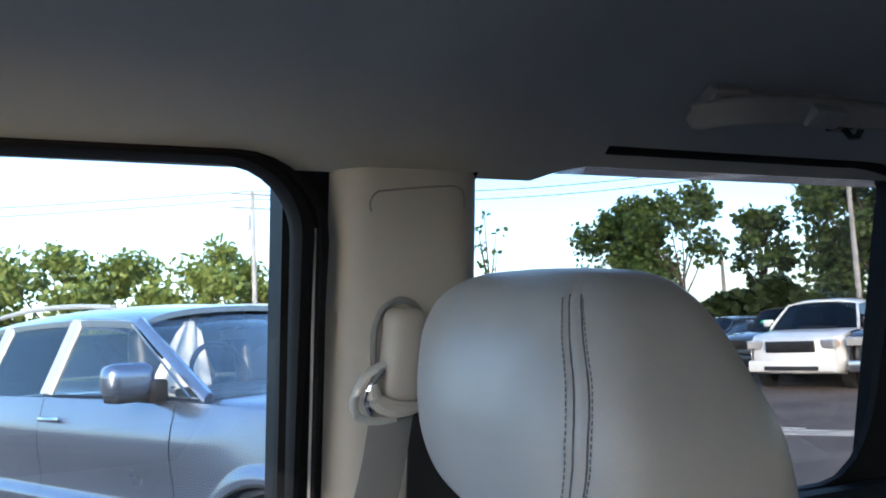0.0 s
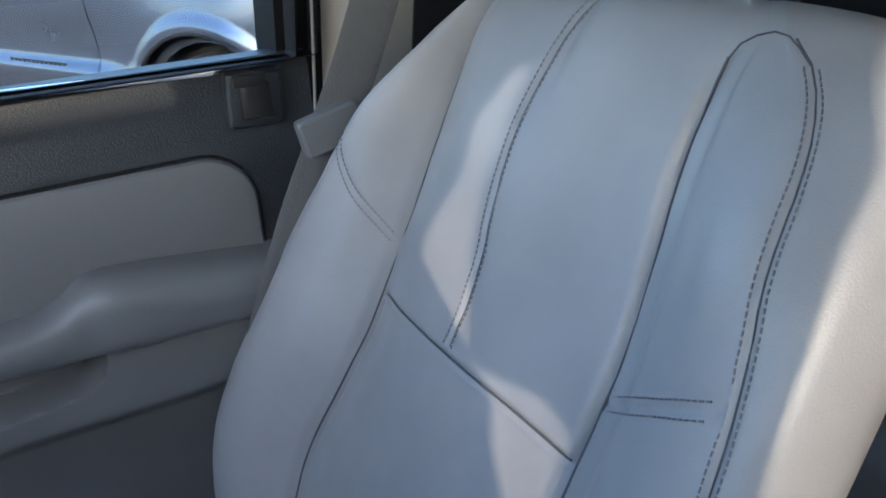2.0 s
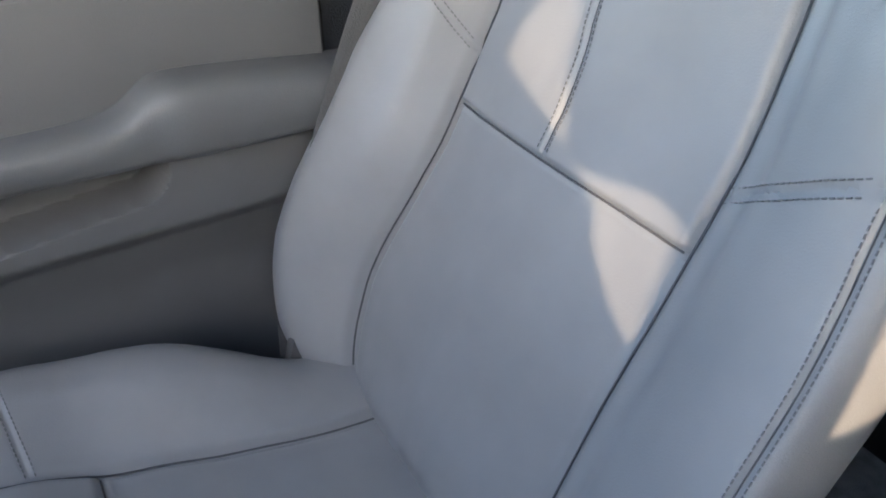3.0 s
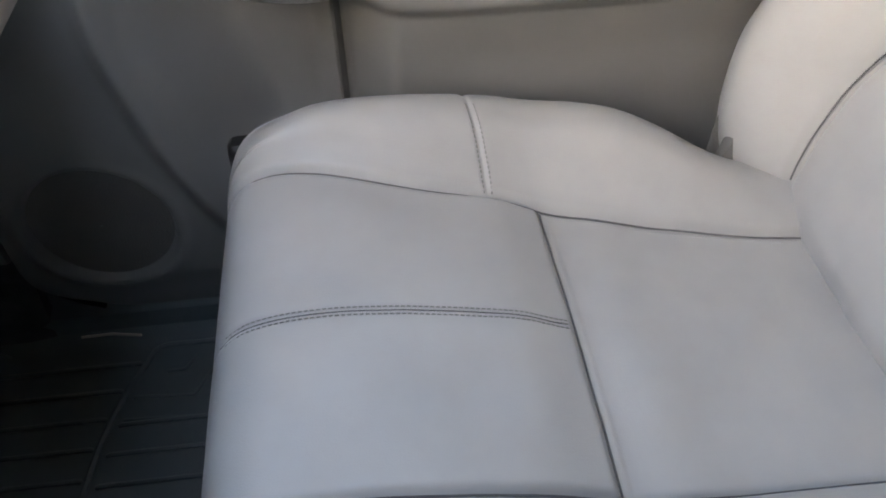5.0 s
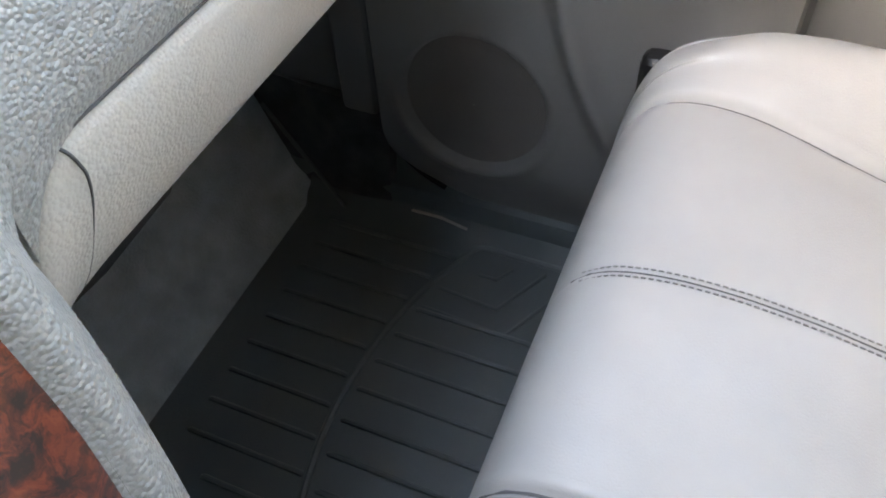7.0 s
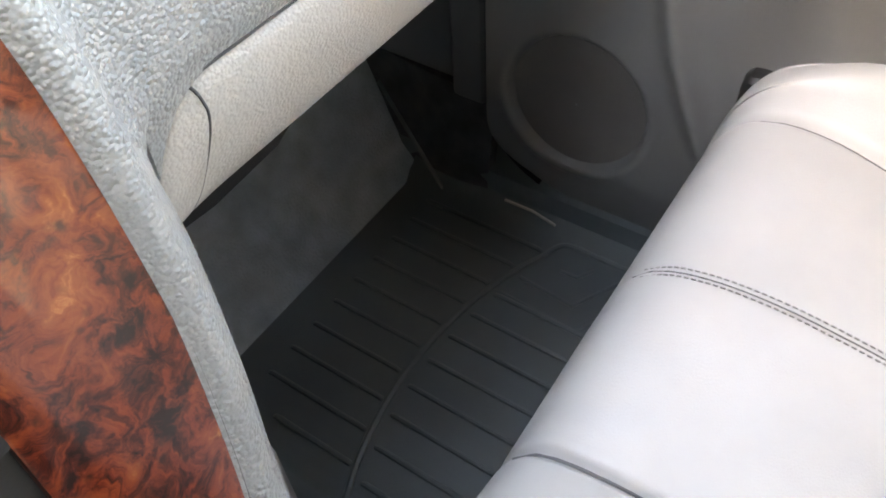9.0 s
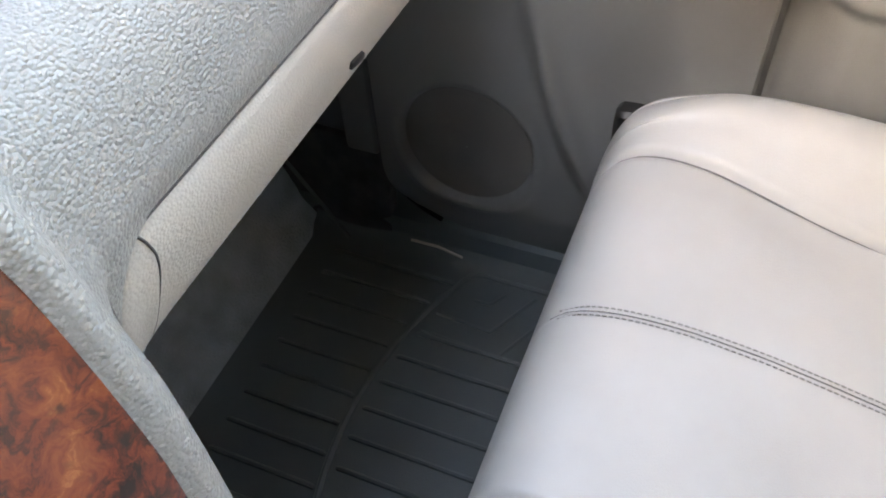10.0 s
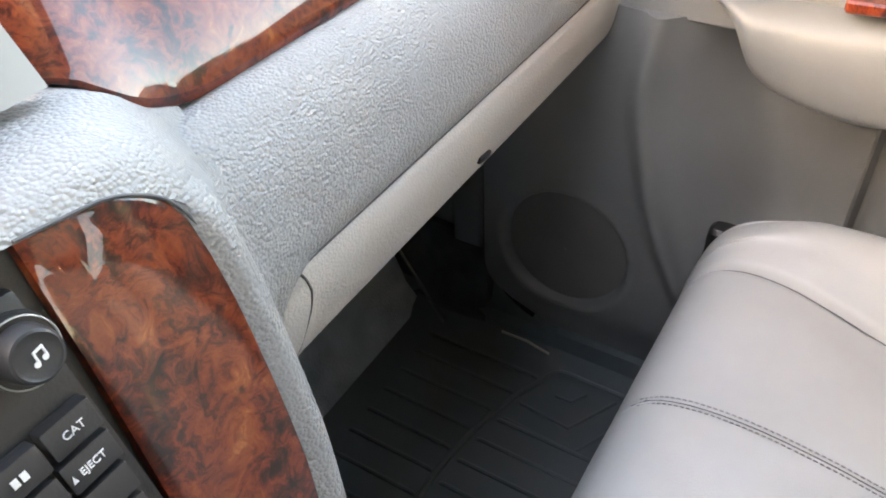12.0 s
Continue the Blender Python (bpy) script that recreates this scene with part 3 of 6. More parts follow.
V_CUSH = chord([(-0.06, 0.93), (0.0, 0.950), (0.05, 0.958), (0.15, 0.964), (0.25, 0.970), (0.285, 0.978), (0.33, 0.996), (0.40, 1.018), (0.47, 1.030),
                (0.530, 1.030), (0.568, 1.016), (0.590, 0.980), (0.600, 0.92), (0.592, 0.79)])


def cushion_point(u, v):
    x, d = spline(U_CUSH, u)
    y, z = spline(V_CUSH, v)
    f = smooth(0.50, 0.60, y) if z > 0.9 else 1.0
    k = (0.55 + 0.45 * smooth(0.02, 0.25, y)) * (1 - 0.75 * smooth(0.48, 0.59, y)) if d > 0 else 1.0
    x0 = x
    if x > 0.447:
        x -= 0.050 * smooth(0.32, 0.03, y) * min(1.0, (x - 0.447) / 0.155) + 0.020 * smooth(0.20, 0.02, y) * smooth(0.61, 0.70, x)
        x -= 0.03 * smooth(0.45, 0.60, y) * smooth(0.62, 0.70, x0)
        x += 0.030 * smooth(0.38, 0.56, y) * min(1.0, (x0 - 0.447) / 0.155) * (1 - smooth(0.62, 0.70, x0))
    if d < 0:
        z = z + d if y < 0.5 else z + d * (1 - 0.75 * smooth(0.5, 0.58, y))
        k = 0
    dz = d * k
    if d > 0 and x0 > 0.602:
        dz += (0.031 * gauss(y - 0.22, 0.12) - 0.012 * gauss(y - 0.48, 0.08) - 0.010 * gauss(y - 0.06, 0.06)) * smooth(0.604, 0.665, x0)
    # seams and the sunken seat insert
    inside = smooth(0.285, 0.300, x0) * (1 - smooth(0.592, 0.607, x0))
    dz -= 0.010 * inside * (1 - smooth(0.272, 0.292, y)) * smooth(-0.06, 0.03, y)
    dz += 0.006 * inside * gauss(y - 0.232, 0.036) + 0.004 * inside * gauss(y - 0.335, 0.03)
    on_top = 1.0 if d > -0.05 else 0.0
    xs = x0
    dz -= on_top * 0.0085 * (gauss(xs - 0.292, 0.0045) + gauss(xs - 0.602, 0.0045))
    dz -= 0.0018 * gauss(xs - 0.447, 0.0028) * smooth(0.285, 0.30, y)
    dz -= 0.006 * gauss(y - 0.284, 0.0045) * inside
    dz -= 0.0025 * gauss(y - 0.335 - 0.1 * (xs - 0.602), 0.003) * smooth(0.602, 0.61, xs) * on_top
    dz += 0.0016 * noise.noise((x * 14, y * 14, 1.0)) + 0.0009 * noise.noise((x * 40, y * 25, 3.0))
    return Vector((x, y, z + dz))


def around(knots, centres, n, fine=0.012):
    """Steps along knots, finer round the given places."""
    total = knots[-1][0]
    base = lin(0, total, n)
    extra = [c + o for c in centres for o in lin(-fine, fine, 13)]
    return sorted({round(min(total, max(0, s)), 5) for s in base + extra})


def u_at(knots, value, index=0):
    """Where along the knots a coordinate first reaches a value."""
    best = min(lin(0, knots[-1][0], 1500), key=lambda s: abs(spline(knots, s)[index] - value) + (0 if spline(knots, s)[1] > -0.05 or index == 0 and knots is V_CUSH else 1))
    return best


us = around(U_CUSH, [u_at(U_CUSH, x) for x in (0.292, 0.447, 0.602)], 120)
vs = around(V_CUSH, [u_at(V_CUSH, 0.284), u_at(V_CUSH, 0.335)], 120)
part("seat_cushion", sheet(B(), cushion_point, us, vs), LEATHER, seat)
part("seat_base", box(B(), (0.455, 0.27, 0.74), (0.47, 0.50, 0.20), None, 0.03, 3), BLACK, seat, "black plastic seat base")
part("recline_knob", box(B(), (0.742, 0.565, 0.952), (0.03, 0.07, 0.06), None, 0.014, 3), BLACK, seat, "black side switch cover")


def on_cushion(x, y, lift=0.0008):
    return cushion_point(u_at(U_CUSH, x), u_at(V_CUSH, y)) + Vector((0, 0, lift))


def stitched(path, parent, step=0.0048):
    return part("stitching", stitches(B(), path, step), THREAD, parent, "dark grey thread stitching", 80)


for off in (-0.0048, 0.0030):
    stitched([on_cushion(0.447 + off, y, 0.0007) for y in lin(0.292, 0.575, 16)], seat)
    stitched([on_cushion(x, 0.335 + off + 0.1 * (x - 0.602), 0.0007) for x in lin(0.606, 0.69, 9)], seat, 0.005)
    stitched([on_cushion(x, 0.50 + off, 0.0004) for x in lin(0.215, 0.285, 8)], seat, 0.005)

# ---- backrest ----
RC = radians(24.6)
P0, S_UP, N_OUT = Vector((0, 0.03, 0.955)), Vector((0, -math.sin(RC), math.cos(RC))), Vector((0, math.cos(RC), math.sin(RC)))
U_BACK = chord([(0.190, -0.13), (0.166, -0.07), (0.168, -0.01), (0.190, 0.028), (0.222, 0.046), (0.268, 0.040), (0.314, 0.000), (0.36, 0.003), (0.46, 0.008),
                (0.56, 0.003), (0.604, 0.000), (0.645, 0.042), (0.690, 0.058), (0.725, 0.042), (0.745, -0.01), (0.745, -0.07), (0.72, -0.13)])
V_BACK = chord([(-0.03, -0.03), (0.02, 0.004), (0.10, 0.012), (0.20, 0.012), (0.30, 0.004), (0.40, 0.0), (0.50, 0.0), (0.58, -0.004), (0.62, -0.016), (0.643, -0.040), (0.650, -0.075), (0.640, -0.12)])


def panel_x(s):
    """Sideways drift of the panel seams along the height."""
    return 0.010 * smooth(0.30, 0.20, s) * 0 + 0.022 * gauss(s - 0.12, 0.09)


# inboard half: outline of the side, side seam and panel seam along the height
EDGE_IN = [(-0.03, 0.190), (0.02, 0.176), (0.10, 0.167), (0.30, 0.165), (0.45, 0.168), (0.54, 0.175), (0.571, 0.180), (0.595, 0.188), (0.617, 0.203), (0.630, 0.219), (0.640, 0.240), (0.648, 0.270), (0.652, 0.300)]
SEAM_IN = [(-0.03, 0.205), (0.10, 0.186), (0.30, 0.189), (0.39, 0.198), (0.455, 0.209), (0.504, 0.221), (0.540, 0.230), (0.577, 0.246), (0.602, 0.266), (0.614, 0.284), (0.619, 0.292)]
PANEL_IN = [(-0.03, 0.312), (0.30, 0.312), (0.398, 0.312), (0.463, 0.318), (0.528, 0.326), (0.575, 0.328), (0.607, 0.325), (0.619, 0.320)]
XM = 0.460


def seams_in(s):
    xo = spline(EDGE_IN, s)
    if s <= 0.619:
        return xo, spline(SEAM_IN, s), spline(PANEL_IN, s)
    e = spline(EDGE_IN, 0.619)
    return xo, xo + (0.292 - e) / (XM - e) * (XM - xo), xo + (0.320 - e) / (XM - e) * (XM - xo)


def centre_x(s):
    return 0.467 + 0.015 * gauss(s - 0.51, 0.10)


def back_inner(u, v):
    """Inboard half: u runs from -8 at the rear edge over the bolster to 0 at the middle."""
    s, n0 = spline(V_BACK, v)
    xo, xs, xp = seams_in(s)
    k = (1 - 0.75 * smooth(0.47, 0.625, s)) * (0.75 + 0.25 * smooth(-0.02, 0.12, s))
    w = xp - xs
    k *= min(1.0, w / 0.10) ** 1.3
    ns = n0 + 0.034 * k
    t = ns + 0.135
    kn = [(-8, (xo + 0.062, -0.135)), (-7, (xo + 0.028, -0.135 + 0.30 * t)), (-6, (xo + 0.002, -0.135 + 0.62 * t)), (-5, (xo + 0.30 * (xs - xo), -0.135 + 0.90 * t)), (-4, (xs, ns)),
          (-3, (xs + 0.30 * w, n0 + 0.032 * k)), (-2, (xs + 0.68 * w, n0 + 0.014 * k)), (-1, (xp, n0)), (0, (XM, n0 + 0.008))]
    x, n = spline(kn, u)
    up = 1 - smooth(0.555, 0.622, s)
    if u > -5.5:
        n -= 0.009 * gauss(x - xp, 0.0048) * up
        n -= 0.0025 * gauss(x - xs, 0.0030) * up
    cross = s - 0.372 - 0.50 * (xp - x)
    if xs + 0.004 < x < xp:
        n -= 0.003 * gauss(cross, 0.003)
    if x > xp:
        n -= 0.005 * gauss(s - 0.326, 0.004)
        n -= 0.006 * (1 - smooth(0.316, 0.332, s)) * smooth(xp, xp + 0.006, x) * smooth(-0.02, 0.05, s)
    return x, s, n


def back_outer(u, v):
    x, d = spline(U_BACK, u)
    s, n0 = spline(V_BACK, v)
    side = x - 0.459
    half = 0.145
    wf = 1 + 0.07 * gauss(s - 0.22, 0.12) - 0.80 * smooth(0.31, 0.60, s) - 0.12 * smooth(0.58, 0.64, s)
    wb = 1 + 0.07 * gauss(s - 0.22, 0.12) - 0.86 * smooth(0.31, 0.61, s)
    w = wf + (wb - wf) * smooth(0.035, -0.05, d)
    w *= 1 - 0.10 * smooth(0.10, -0.03, s)
    if side > half:
        x = 0.459 + half + (side - half) * w + panel_x(s)
    else:
        x += panel_x(s) * side / half
    k = (1 - 0.70 * smooth(0.48, 0.64, s)) * (0.75 + 0.25 * smooth(-0.02, 0.12, s))
    if d > 0:
        n = n0 + d * k
    else:
        lo = max(0.0, -n0)
        n = max(0.0, n0) * (1 - smooth(0.0, -0.08, d)) - (lo ** 3 + (-d) ** 3) ** (1 / 3)
    s -= 0.030 * smooth(0.42, 0.62, s) * smooth(0.15, 0.30, side)
    top = 1.0 if d > -0.03 else 0.0
    n -= top * 0.009 * gauss(side - 0.145, 0.0048)
    n -= 0.0030 * gauss(x - centre_x(s), 0.003) * smooth(0.325, 0.335, s)
    n -= 0.005 * gauss(s - 0.326, 0.004) * (1 if side < 0.145 else 0)
    n -= 0.006 * (1 - smooth(0.316, 0.332, s)) * (1 if side < 0.14 else 0) * smooth(-0.02, 0.05, s)
    cross = s - 0.375 - 0.80 * (side - 0.145)
    n -= 0.003 * gauss(cross, 0.003) * (1 if 0.145 < side < 0.25 else 0)
    return x, s, n


def back_point(u, v):
    x, s, n = back_inner(u, v) if u < 0 else back_outer(U_MID + u, v)
    n += 0.0018 * noise.noise((x * 12, s * 12, 7.0)) + 0.0008 * noise.noise((x * 45, s * 30, 2.0))
    n -= 0.006 * gauss(x - 0.42, 0.09) * gauss(s - 0.40, 0.06)
    return Vector((x, 0, 0)) + P0 + S_UP * s + N_OUT * n


def vb(s):
    return min(lin(0, V_BACK[-1][0] * 0.86, 1500), key=lambda t: abs(spline(V_BACK, t)[0] - s))


def ub(x, v):
    if x < XM:
        return min(lin(-4.6, 0, 300), key=lambda t: abs(back_inner(t, v)[0] - x))
    return min(lin(0, U_BACK[-1][0] - U_MID, 500), key=lambda t: abs(spline(U_BACK, U_MID + t)[0] - x) + (0 if spline(U_BACK, U_MID + t)[1] > -0.04 else 1))


U_MID = min(lin(0, U_BACK[-1][0], 1500), key=lambda t: abs(spline(U_BACK, t)[0] - XM) + (0 if spline(U_BACK, t)[1] > -0.04 else 1))
us = [-8, -7.7, -7.3, -7, -6.7, -6.3, -6] + lin(-5.8, -4.2, 14) + lin(-4.15, -3.85, 9) + lin(-3.75, -1.2, 22) + lin(-1.12, -0.88, 11) + lin(-0.84, -0.05, 22)
us += [t - U_MID for t in around(U_BACK, [min(lin(0, U_BACK[-1][0], 1500), key=lambda t: abs(spline(U_BACK, t)[0] - x) + (0 if spline(U_BACK, t)[1] > -0.04 else 1)) for x in (0.467, 0.480, 0.604)], 120) if t >= U_MID]
vs = around(V_BACK, [vb(s) for s in (0.326, 0.372, 0.40)], 130, 0.014)
part("backrest", sheet(B(), back_point, us, vs), LEATHER, seat)
bm = B()
sheet(bm, lambda u, v: Vector((0.458 + u * (0.24 - 0.07 * smooth(0.42, 0.60, v)), 0, 0)) + P0 + S_UP * v + N_OUT * (-0.126 - 0.012 * math.cos(u * 1.5)), lin(-1, 1, 9), lin(-0.02, 0.60, 12), N_OUT * -0.012)
part("seat_back_panel", bm, BLACK, seat)


def on_back(x, s, lift=0.0006):
    v = vb(s)
    return back_point(ub(x, v), v) + N_OUT * lift


for off in (-0.0056, 0.0056):
    stitched([on_back(centre_x(s) + off, s) for s in lin(0.335, 0.625, 18)], seat)
    stitched([on_back(seams_in(s)[1] + off * 0.75, s) for s in lin(0.03, 0.604, 30)], seat)
    stitched([on_back(x, 0.372 + off + 0.50 * (0.312 - x)) for x in lin(0.306, 0.212, 8)], seat)
    stitched([on_back(x, 0.375 + off * 0.8 + 0.80 * (x - 0.604)) for x in lin(0.610, 0.70, 10)], seat)

# ---- head restraint ----
HR = [(1.556, (-0.250, -0.350, 0.115)), (1.564, (-0.214, -0.378, 0.142)), (1.590, (-0.193, -0.388, 0.162)), (1.65, (-0.184, -0.378, 0.167)), (1.70, (-0.192, -0.360, 0.162)),
      (1.735, (-0.206, -0.346, 0.153)), (1.760, (-0.228, -0.332, 0.132)), (1.774, (-0.258, -0.316, 0.092)), (1.777, (-0.280, -0.305, 0.03))]


HR_SEAM = [(1.56, 0.104), (1.57, 0.112), (1.62, 0.125), (1.65, 0.133), (1.70, 0.135), (1.74, 0.122), (1.765, 0.100)]


def hr_point(u, v):
    yf, yb, hw = spline(HR, v)
    a = 2 * math.pi * u
    c, s = math.cos(a), math.sin(a)
    e = 0.40
    x = math.copysign(abs(c) ** e, c) * hw
    yy = math.copysign(abs(s) ** e, s)
    y = (yf + yb) / 2 + yy * (yf - yb) / 2
    y -= 0.012 * (x / 0.165) ** 2 if yy > 0 else 0
    q = x + spline(HR_SEAM, v)
    d = gauss(q - 0.005, 0.002) + gauss(q + 0.005, 0.002)
    y -= 0.0022 * d if yy > 0.3 else 0
    lean = 0.012 + 0.013 * (1 - smooth(1.57, 1.66, v))
    return Vector((0.456 + x * (1.07 if x > 0 else 1.0) + 0.020 * smooth(1.64, 1.76, v), y, v + lean * x / 0.16))


uu = sorted({round(t, 5) for t in lin(0, 1, 161) + lin(0.28, 0.42, 120)})
hrm = B()
rows = [1.556, 1.557, 1.559, 1.562, 1.566, 1.572, 1.577] + lin(1.58, 1.74, 26) + [1.748, 1.755, 1.761, 1.766, 1.770, 1.773, 1.775, 1.777]
sheet(hrm, lambda u, v: hr_point(u, v), uu, rows)
bmesh.ops.remove_doubles(hrm, verts=hrm.verts[:], dist=0.0003)
bmesh.ops.holes_fill(hrm, edges=[e for e in hrm.edges if e.is_boundary], sides=400)
bmesh.ops.recalc_face_normals(hrm, faces=hrm.faces[:])
head = part("head_restraint", hrm, LEATHER, seat, "", 60)


def hr_front(x, z):
    u = min(lin(0.02, 0.48, 600), key=lambda t: abs(hr_point(t, z).x - 0.456 - 0.020 * smooth(1.64, 1.76, z) - x))
    return hr_point(u, z) + Vector((-0.0002, 0.0008, 0))


for off in (-0.0088, 0.0088):
    stitched([hr_front(off - spline(HR_SEAM, z), z) for z in lin(1.572, 1.755, 22)], head)
for x in (0.505, 0.362):
    part("post", rod(B(), (x, -0.284, 1.49), (x, -0.276, 1.60), 0.0062, n=16), CHROME, seat, "chrome head restraint post")
    bm = box(B(), (x, -0.286, 1.518), (0.054, 0.030, 0.016), pose(0, 0, 0, -24, 0, 0), 0.006, 3)
    part("post_collar", bm, DOOR_DARK, seat, "dark plastic post collar")
cords = []
cords.append([on_back(seams_in(s)[2], s, 0.0012) for s in lin(0.0, 0.600, 40)])
cords.append([on_back(0.604, s, 0.0020) for s in lin(0.02, 0.62, 40)])
cords.append([on_back(x, 0.326, 0.001) for x in lin(0.318, 0.600, 30)])
cords.append([on_cushion(0.602, y, 0.0012) for y in lin(0.02, 0.585, 40)])
cords.append([on_cushion(0.292, y, 0.0012) for y in lin(0.02, 0.585, 40)])
cords.append([on_cushion(x, 0.284, 0.0010) for x in lin(0.297, 0.597, 30)])
fine = [on_cushion(0.447, y, 0.0002) for y in lin(0.292, 0.58, 26)], [on_back(centre_x(s), s, 0.0002) for s in lin(0.335, 0.63, 30)], [on_back(seams_in(s)[1], s, 0.0003) for s in lin(0.02, 0.617, 44)]
for c in cords:
    part("seam", tube(B(), c, 0.0010, 6), SEAM, seat)
arch = [(0.326, 0.600), (0.323, 0.609), (0.316, 0.616), (0.306, 0.620), (0.294, 0.618), (0.282, 0.612), (0.268, 0.603)]
fine += ([on_back(x, s, 0.0006) for x, s in arch],)
for c in fine:
    part("seam", tube(B(), c, 0.0006, 6), SEAM, seat)
for off in (-0.0050, 0.0050):
    part("seam", tube(B(), [hr_front(off - spline(HR_SEAM, z), z) - Vector((0, 0.0006, 0)) for z in lin(1.568, 1.757, 30)], 0.0008, 6), SEAM, head)
part("top_zip", tube(B(), [(x, -0.268 + 0.004 * math.sin((x - 0.30) * 9), 1.532 + 0.010 * math.cos((x - 0.43) * 9)) for x in lin(0.372, 0.496, 14)], 0.004, 8, (0.010, 0.004, (0, 1, 0))), BLACK, seat, "dark zip edge between the posts")

# ================= front passenger door =================
door = thing("door_1", "grey passenger door trim with armrest, pull pocket and speaker", "door", "structure")


def edge_y(z):
    """Front edge of the door trim, rounded at its lower corner."""
    k = min(1.0, max(0.0, (0.785 - z) / 0.112))
    return 0.902 - 0.14 * (1 - math.sqrt(1 - k * k))


def low_z(y):
    return 0.680 + 0.012 * smooth(0.3, 0.9, y)


SCOOP = [(0.80, 0.600), (0.823, 0.614), (0.931, 0.665), (1.043, 0.694), (1.111, 0.703), (1.22, 0.690)]


def door_low(u, v):
    z = 0.675 + (1.192 - 0.675) * v
    y = -0.13 + (edge_y(z) + 0.13) * u
    x = 0.772
    ys = spline(SCOOP, z)
    # hollow behind the ridge, swelling of the map pocket further back
    x += 0.088 * smooth(ys - 0.004, ys - 0.13, y) * smooth(0.80, 0.98, z) * (1 - smooth(0.50, 0.40, y))
    x -= 0.014 * gauss(y - ys, 0.015) * smooth(0.76, 0.86, z)
    x += 0.015 * smooth(0.474, 0.464, y) * smooth(0.32, 0.455, y) * smooth(1.12, 1.09, z)
    x += 0.022 * smooth(0.485, 0.30, y) * smooth(1.12, 1.02, z)
    x += 0.012 * gauss(y - 0.462, 0.006) * smooth(1.11, 1.09, z)
    x -= 0.012 * smooth(1.085, 1.11, z) * (1 - smooth(0.48, 0.62, y))
    # pull pocket under the armrest
    cy = max(0.0, abs(y - 0.244) - 0.078)
    cz = max(0.0, 1.165 - z - 0.10 * (y - 0.24))
    x += 0.050 * (1 - smooth(0.022, 0.033, math.hypot(cy, cz)))
    # speaker bowl and its rim
    r = math.hypot((y - 0.781) / 0.96, z - 0.842)
    x += 0.012 * (1 - smooth(0.086, 0.094, r))
    x -= 0.005 * gauss(r - 0.101, 0.008) * (0.45 + 0.55 * smooth(0.03, -0.06, z - 0.842 - 0.5 * (y - 0.781)))
    x += 0.018 * smooth(0.76, 0.675, z)
    return (x, y, z)


part("lower_panel", sheet(B(), door_low, lin(0, 1, 300), lin(0, 1, 170), (0.112, 0, 0)), DOOR_LIGHT, door)
bm = B()
sheet(bm, lambda u, v: (0.781 - 0.004 * math.cos(u * 1.57), 0.781 + 0.086 * u * math.cos(v), 0.842 + 0.089 * u * math.sin(v)), lin(0.02, 1, 10), lin(0, 2 * math.pi, 49))
part("speaker_grille", bm, GRILLE, door, "dark mesh speaker grille")


def upper(u, v):
    """Dark upper trim from the armrest to the glass."""
    y = -0.128 + 1.028 * u
    z = 1.19 + 0.257 * v
    x = 0.797 - 0.012 * smooth(1.40, 1.36, z) + 0.010 * smooth(1.435, 1.447, z)
    return (x, y, z - 0.008 * u * v)


part("upper_panel", sheet(B(), upper, lin(0, 1, 30), lin(0, 1, 30), (0.03, 0, 0)), DOOR_DARK, door, "dark blue-grey upper door trim")
o = [(-0.050, 1.186)]
for k in range(9):
    a = radians(180 - 90 * k / 8)
    o.append((0.005 + 0.055 * math.cos(a), 1.302 + 0.055 * math.sin(a)))
o += [(0.20, 1.354), (0.45, 1.350), (0.66, 1.345), (0.86, 1.335), (0.895, 1.30), (0.895, 1.186)]
bm = plate(B(), [(0.786, y, z) for y, z in o], (-0.010, 0, 0), 0.006, 3)
part("insert", bm, DOOR_LIGHT, door, "light grey padded insert")
kn = chord([(0.784, y, z) for y, z in o[:14]])
part("insert_seam", tube(B(), [spline(kn, s) for s in lin(0, kn[-1][0], 70)], 0.0035, 6), BLACK, door)

# armrest: a padded rear part and a long grab bar that sweeps up at its front
ARM_TOP = [(-0.10, 1.246), (0.0, 1.258), (0.10, 1.268), (0.135, 1.266), (0.165, 1.246), (0.195, 1.238), (0.30, 1.236), (0.48, 1.228), (0.60, 1.226), (0.66, 1.232)]
ARM_LOW = [(-0.10, 1.184), (0.12, 1.185), (0.30, 1.192), (0.39, 1.186), (0.43, 1.158), (0.47, 1.130), (0.55, 1.137), (0.595, 1.160), (0.621, 1.205), (0.66, 1.225)]
ARM_SEC = [(0.0, (0.0, 0.0)), (0.12, (0.030, 0.0)), (0.25, (0.048, 0.10)), (0.42, (0.054, 0.35)), (0.62, (0.052, 0.65)), (0.80, (0.044, 0.90)), (0.92, (0.026, 1.0)), (1.0, (0.0, 1.0))]


def armrest(u, v):
    y = -0.10 + 0.75 * u
    dx, k = spline(ARM_SEC, v)
    hi, lo = spline(ARM_TOP, y), spline(ARM_LOW, y)
    wide = 1.0 + 0.16 * (1 - smooth(0.11, 0.15, y))
    return (0.786 - dx * wide * (1 - 0.6 * smooth(0.60, 0.66, y)), y, hi + (lo - hi) * k)


part("armrest", sheet(B(), armrest, lin(0, 1, 90), lin(0, 1, 28), (0.012, 0, 0)), ARM, door, "grey padded armrest and grab bar")
kn = chord([armrest((y + 0.10) / 0.75, 0.985) for y in lin(-0.10, 0.64, 30)])
part("armrest_seam", tube(B(), [Vector(spline(kn, s)) + Vector((-0.001, 0, -0.001)) for s in lin(0, kn[-1][0], 60)], 0.0018, 6), BLACK, door)
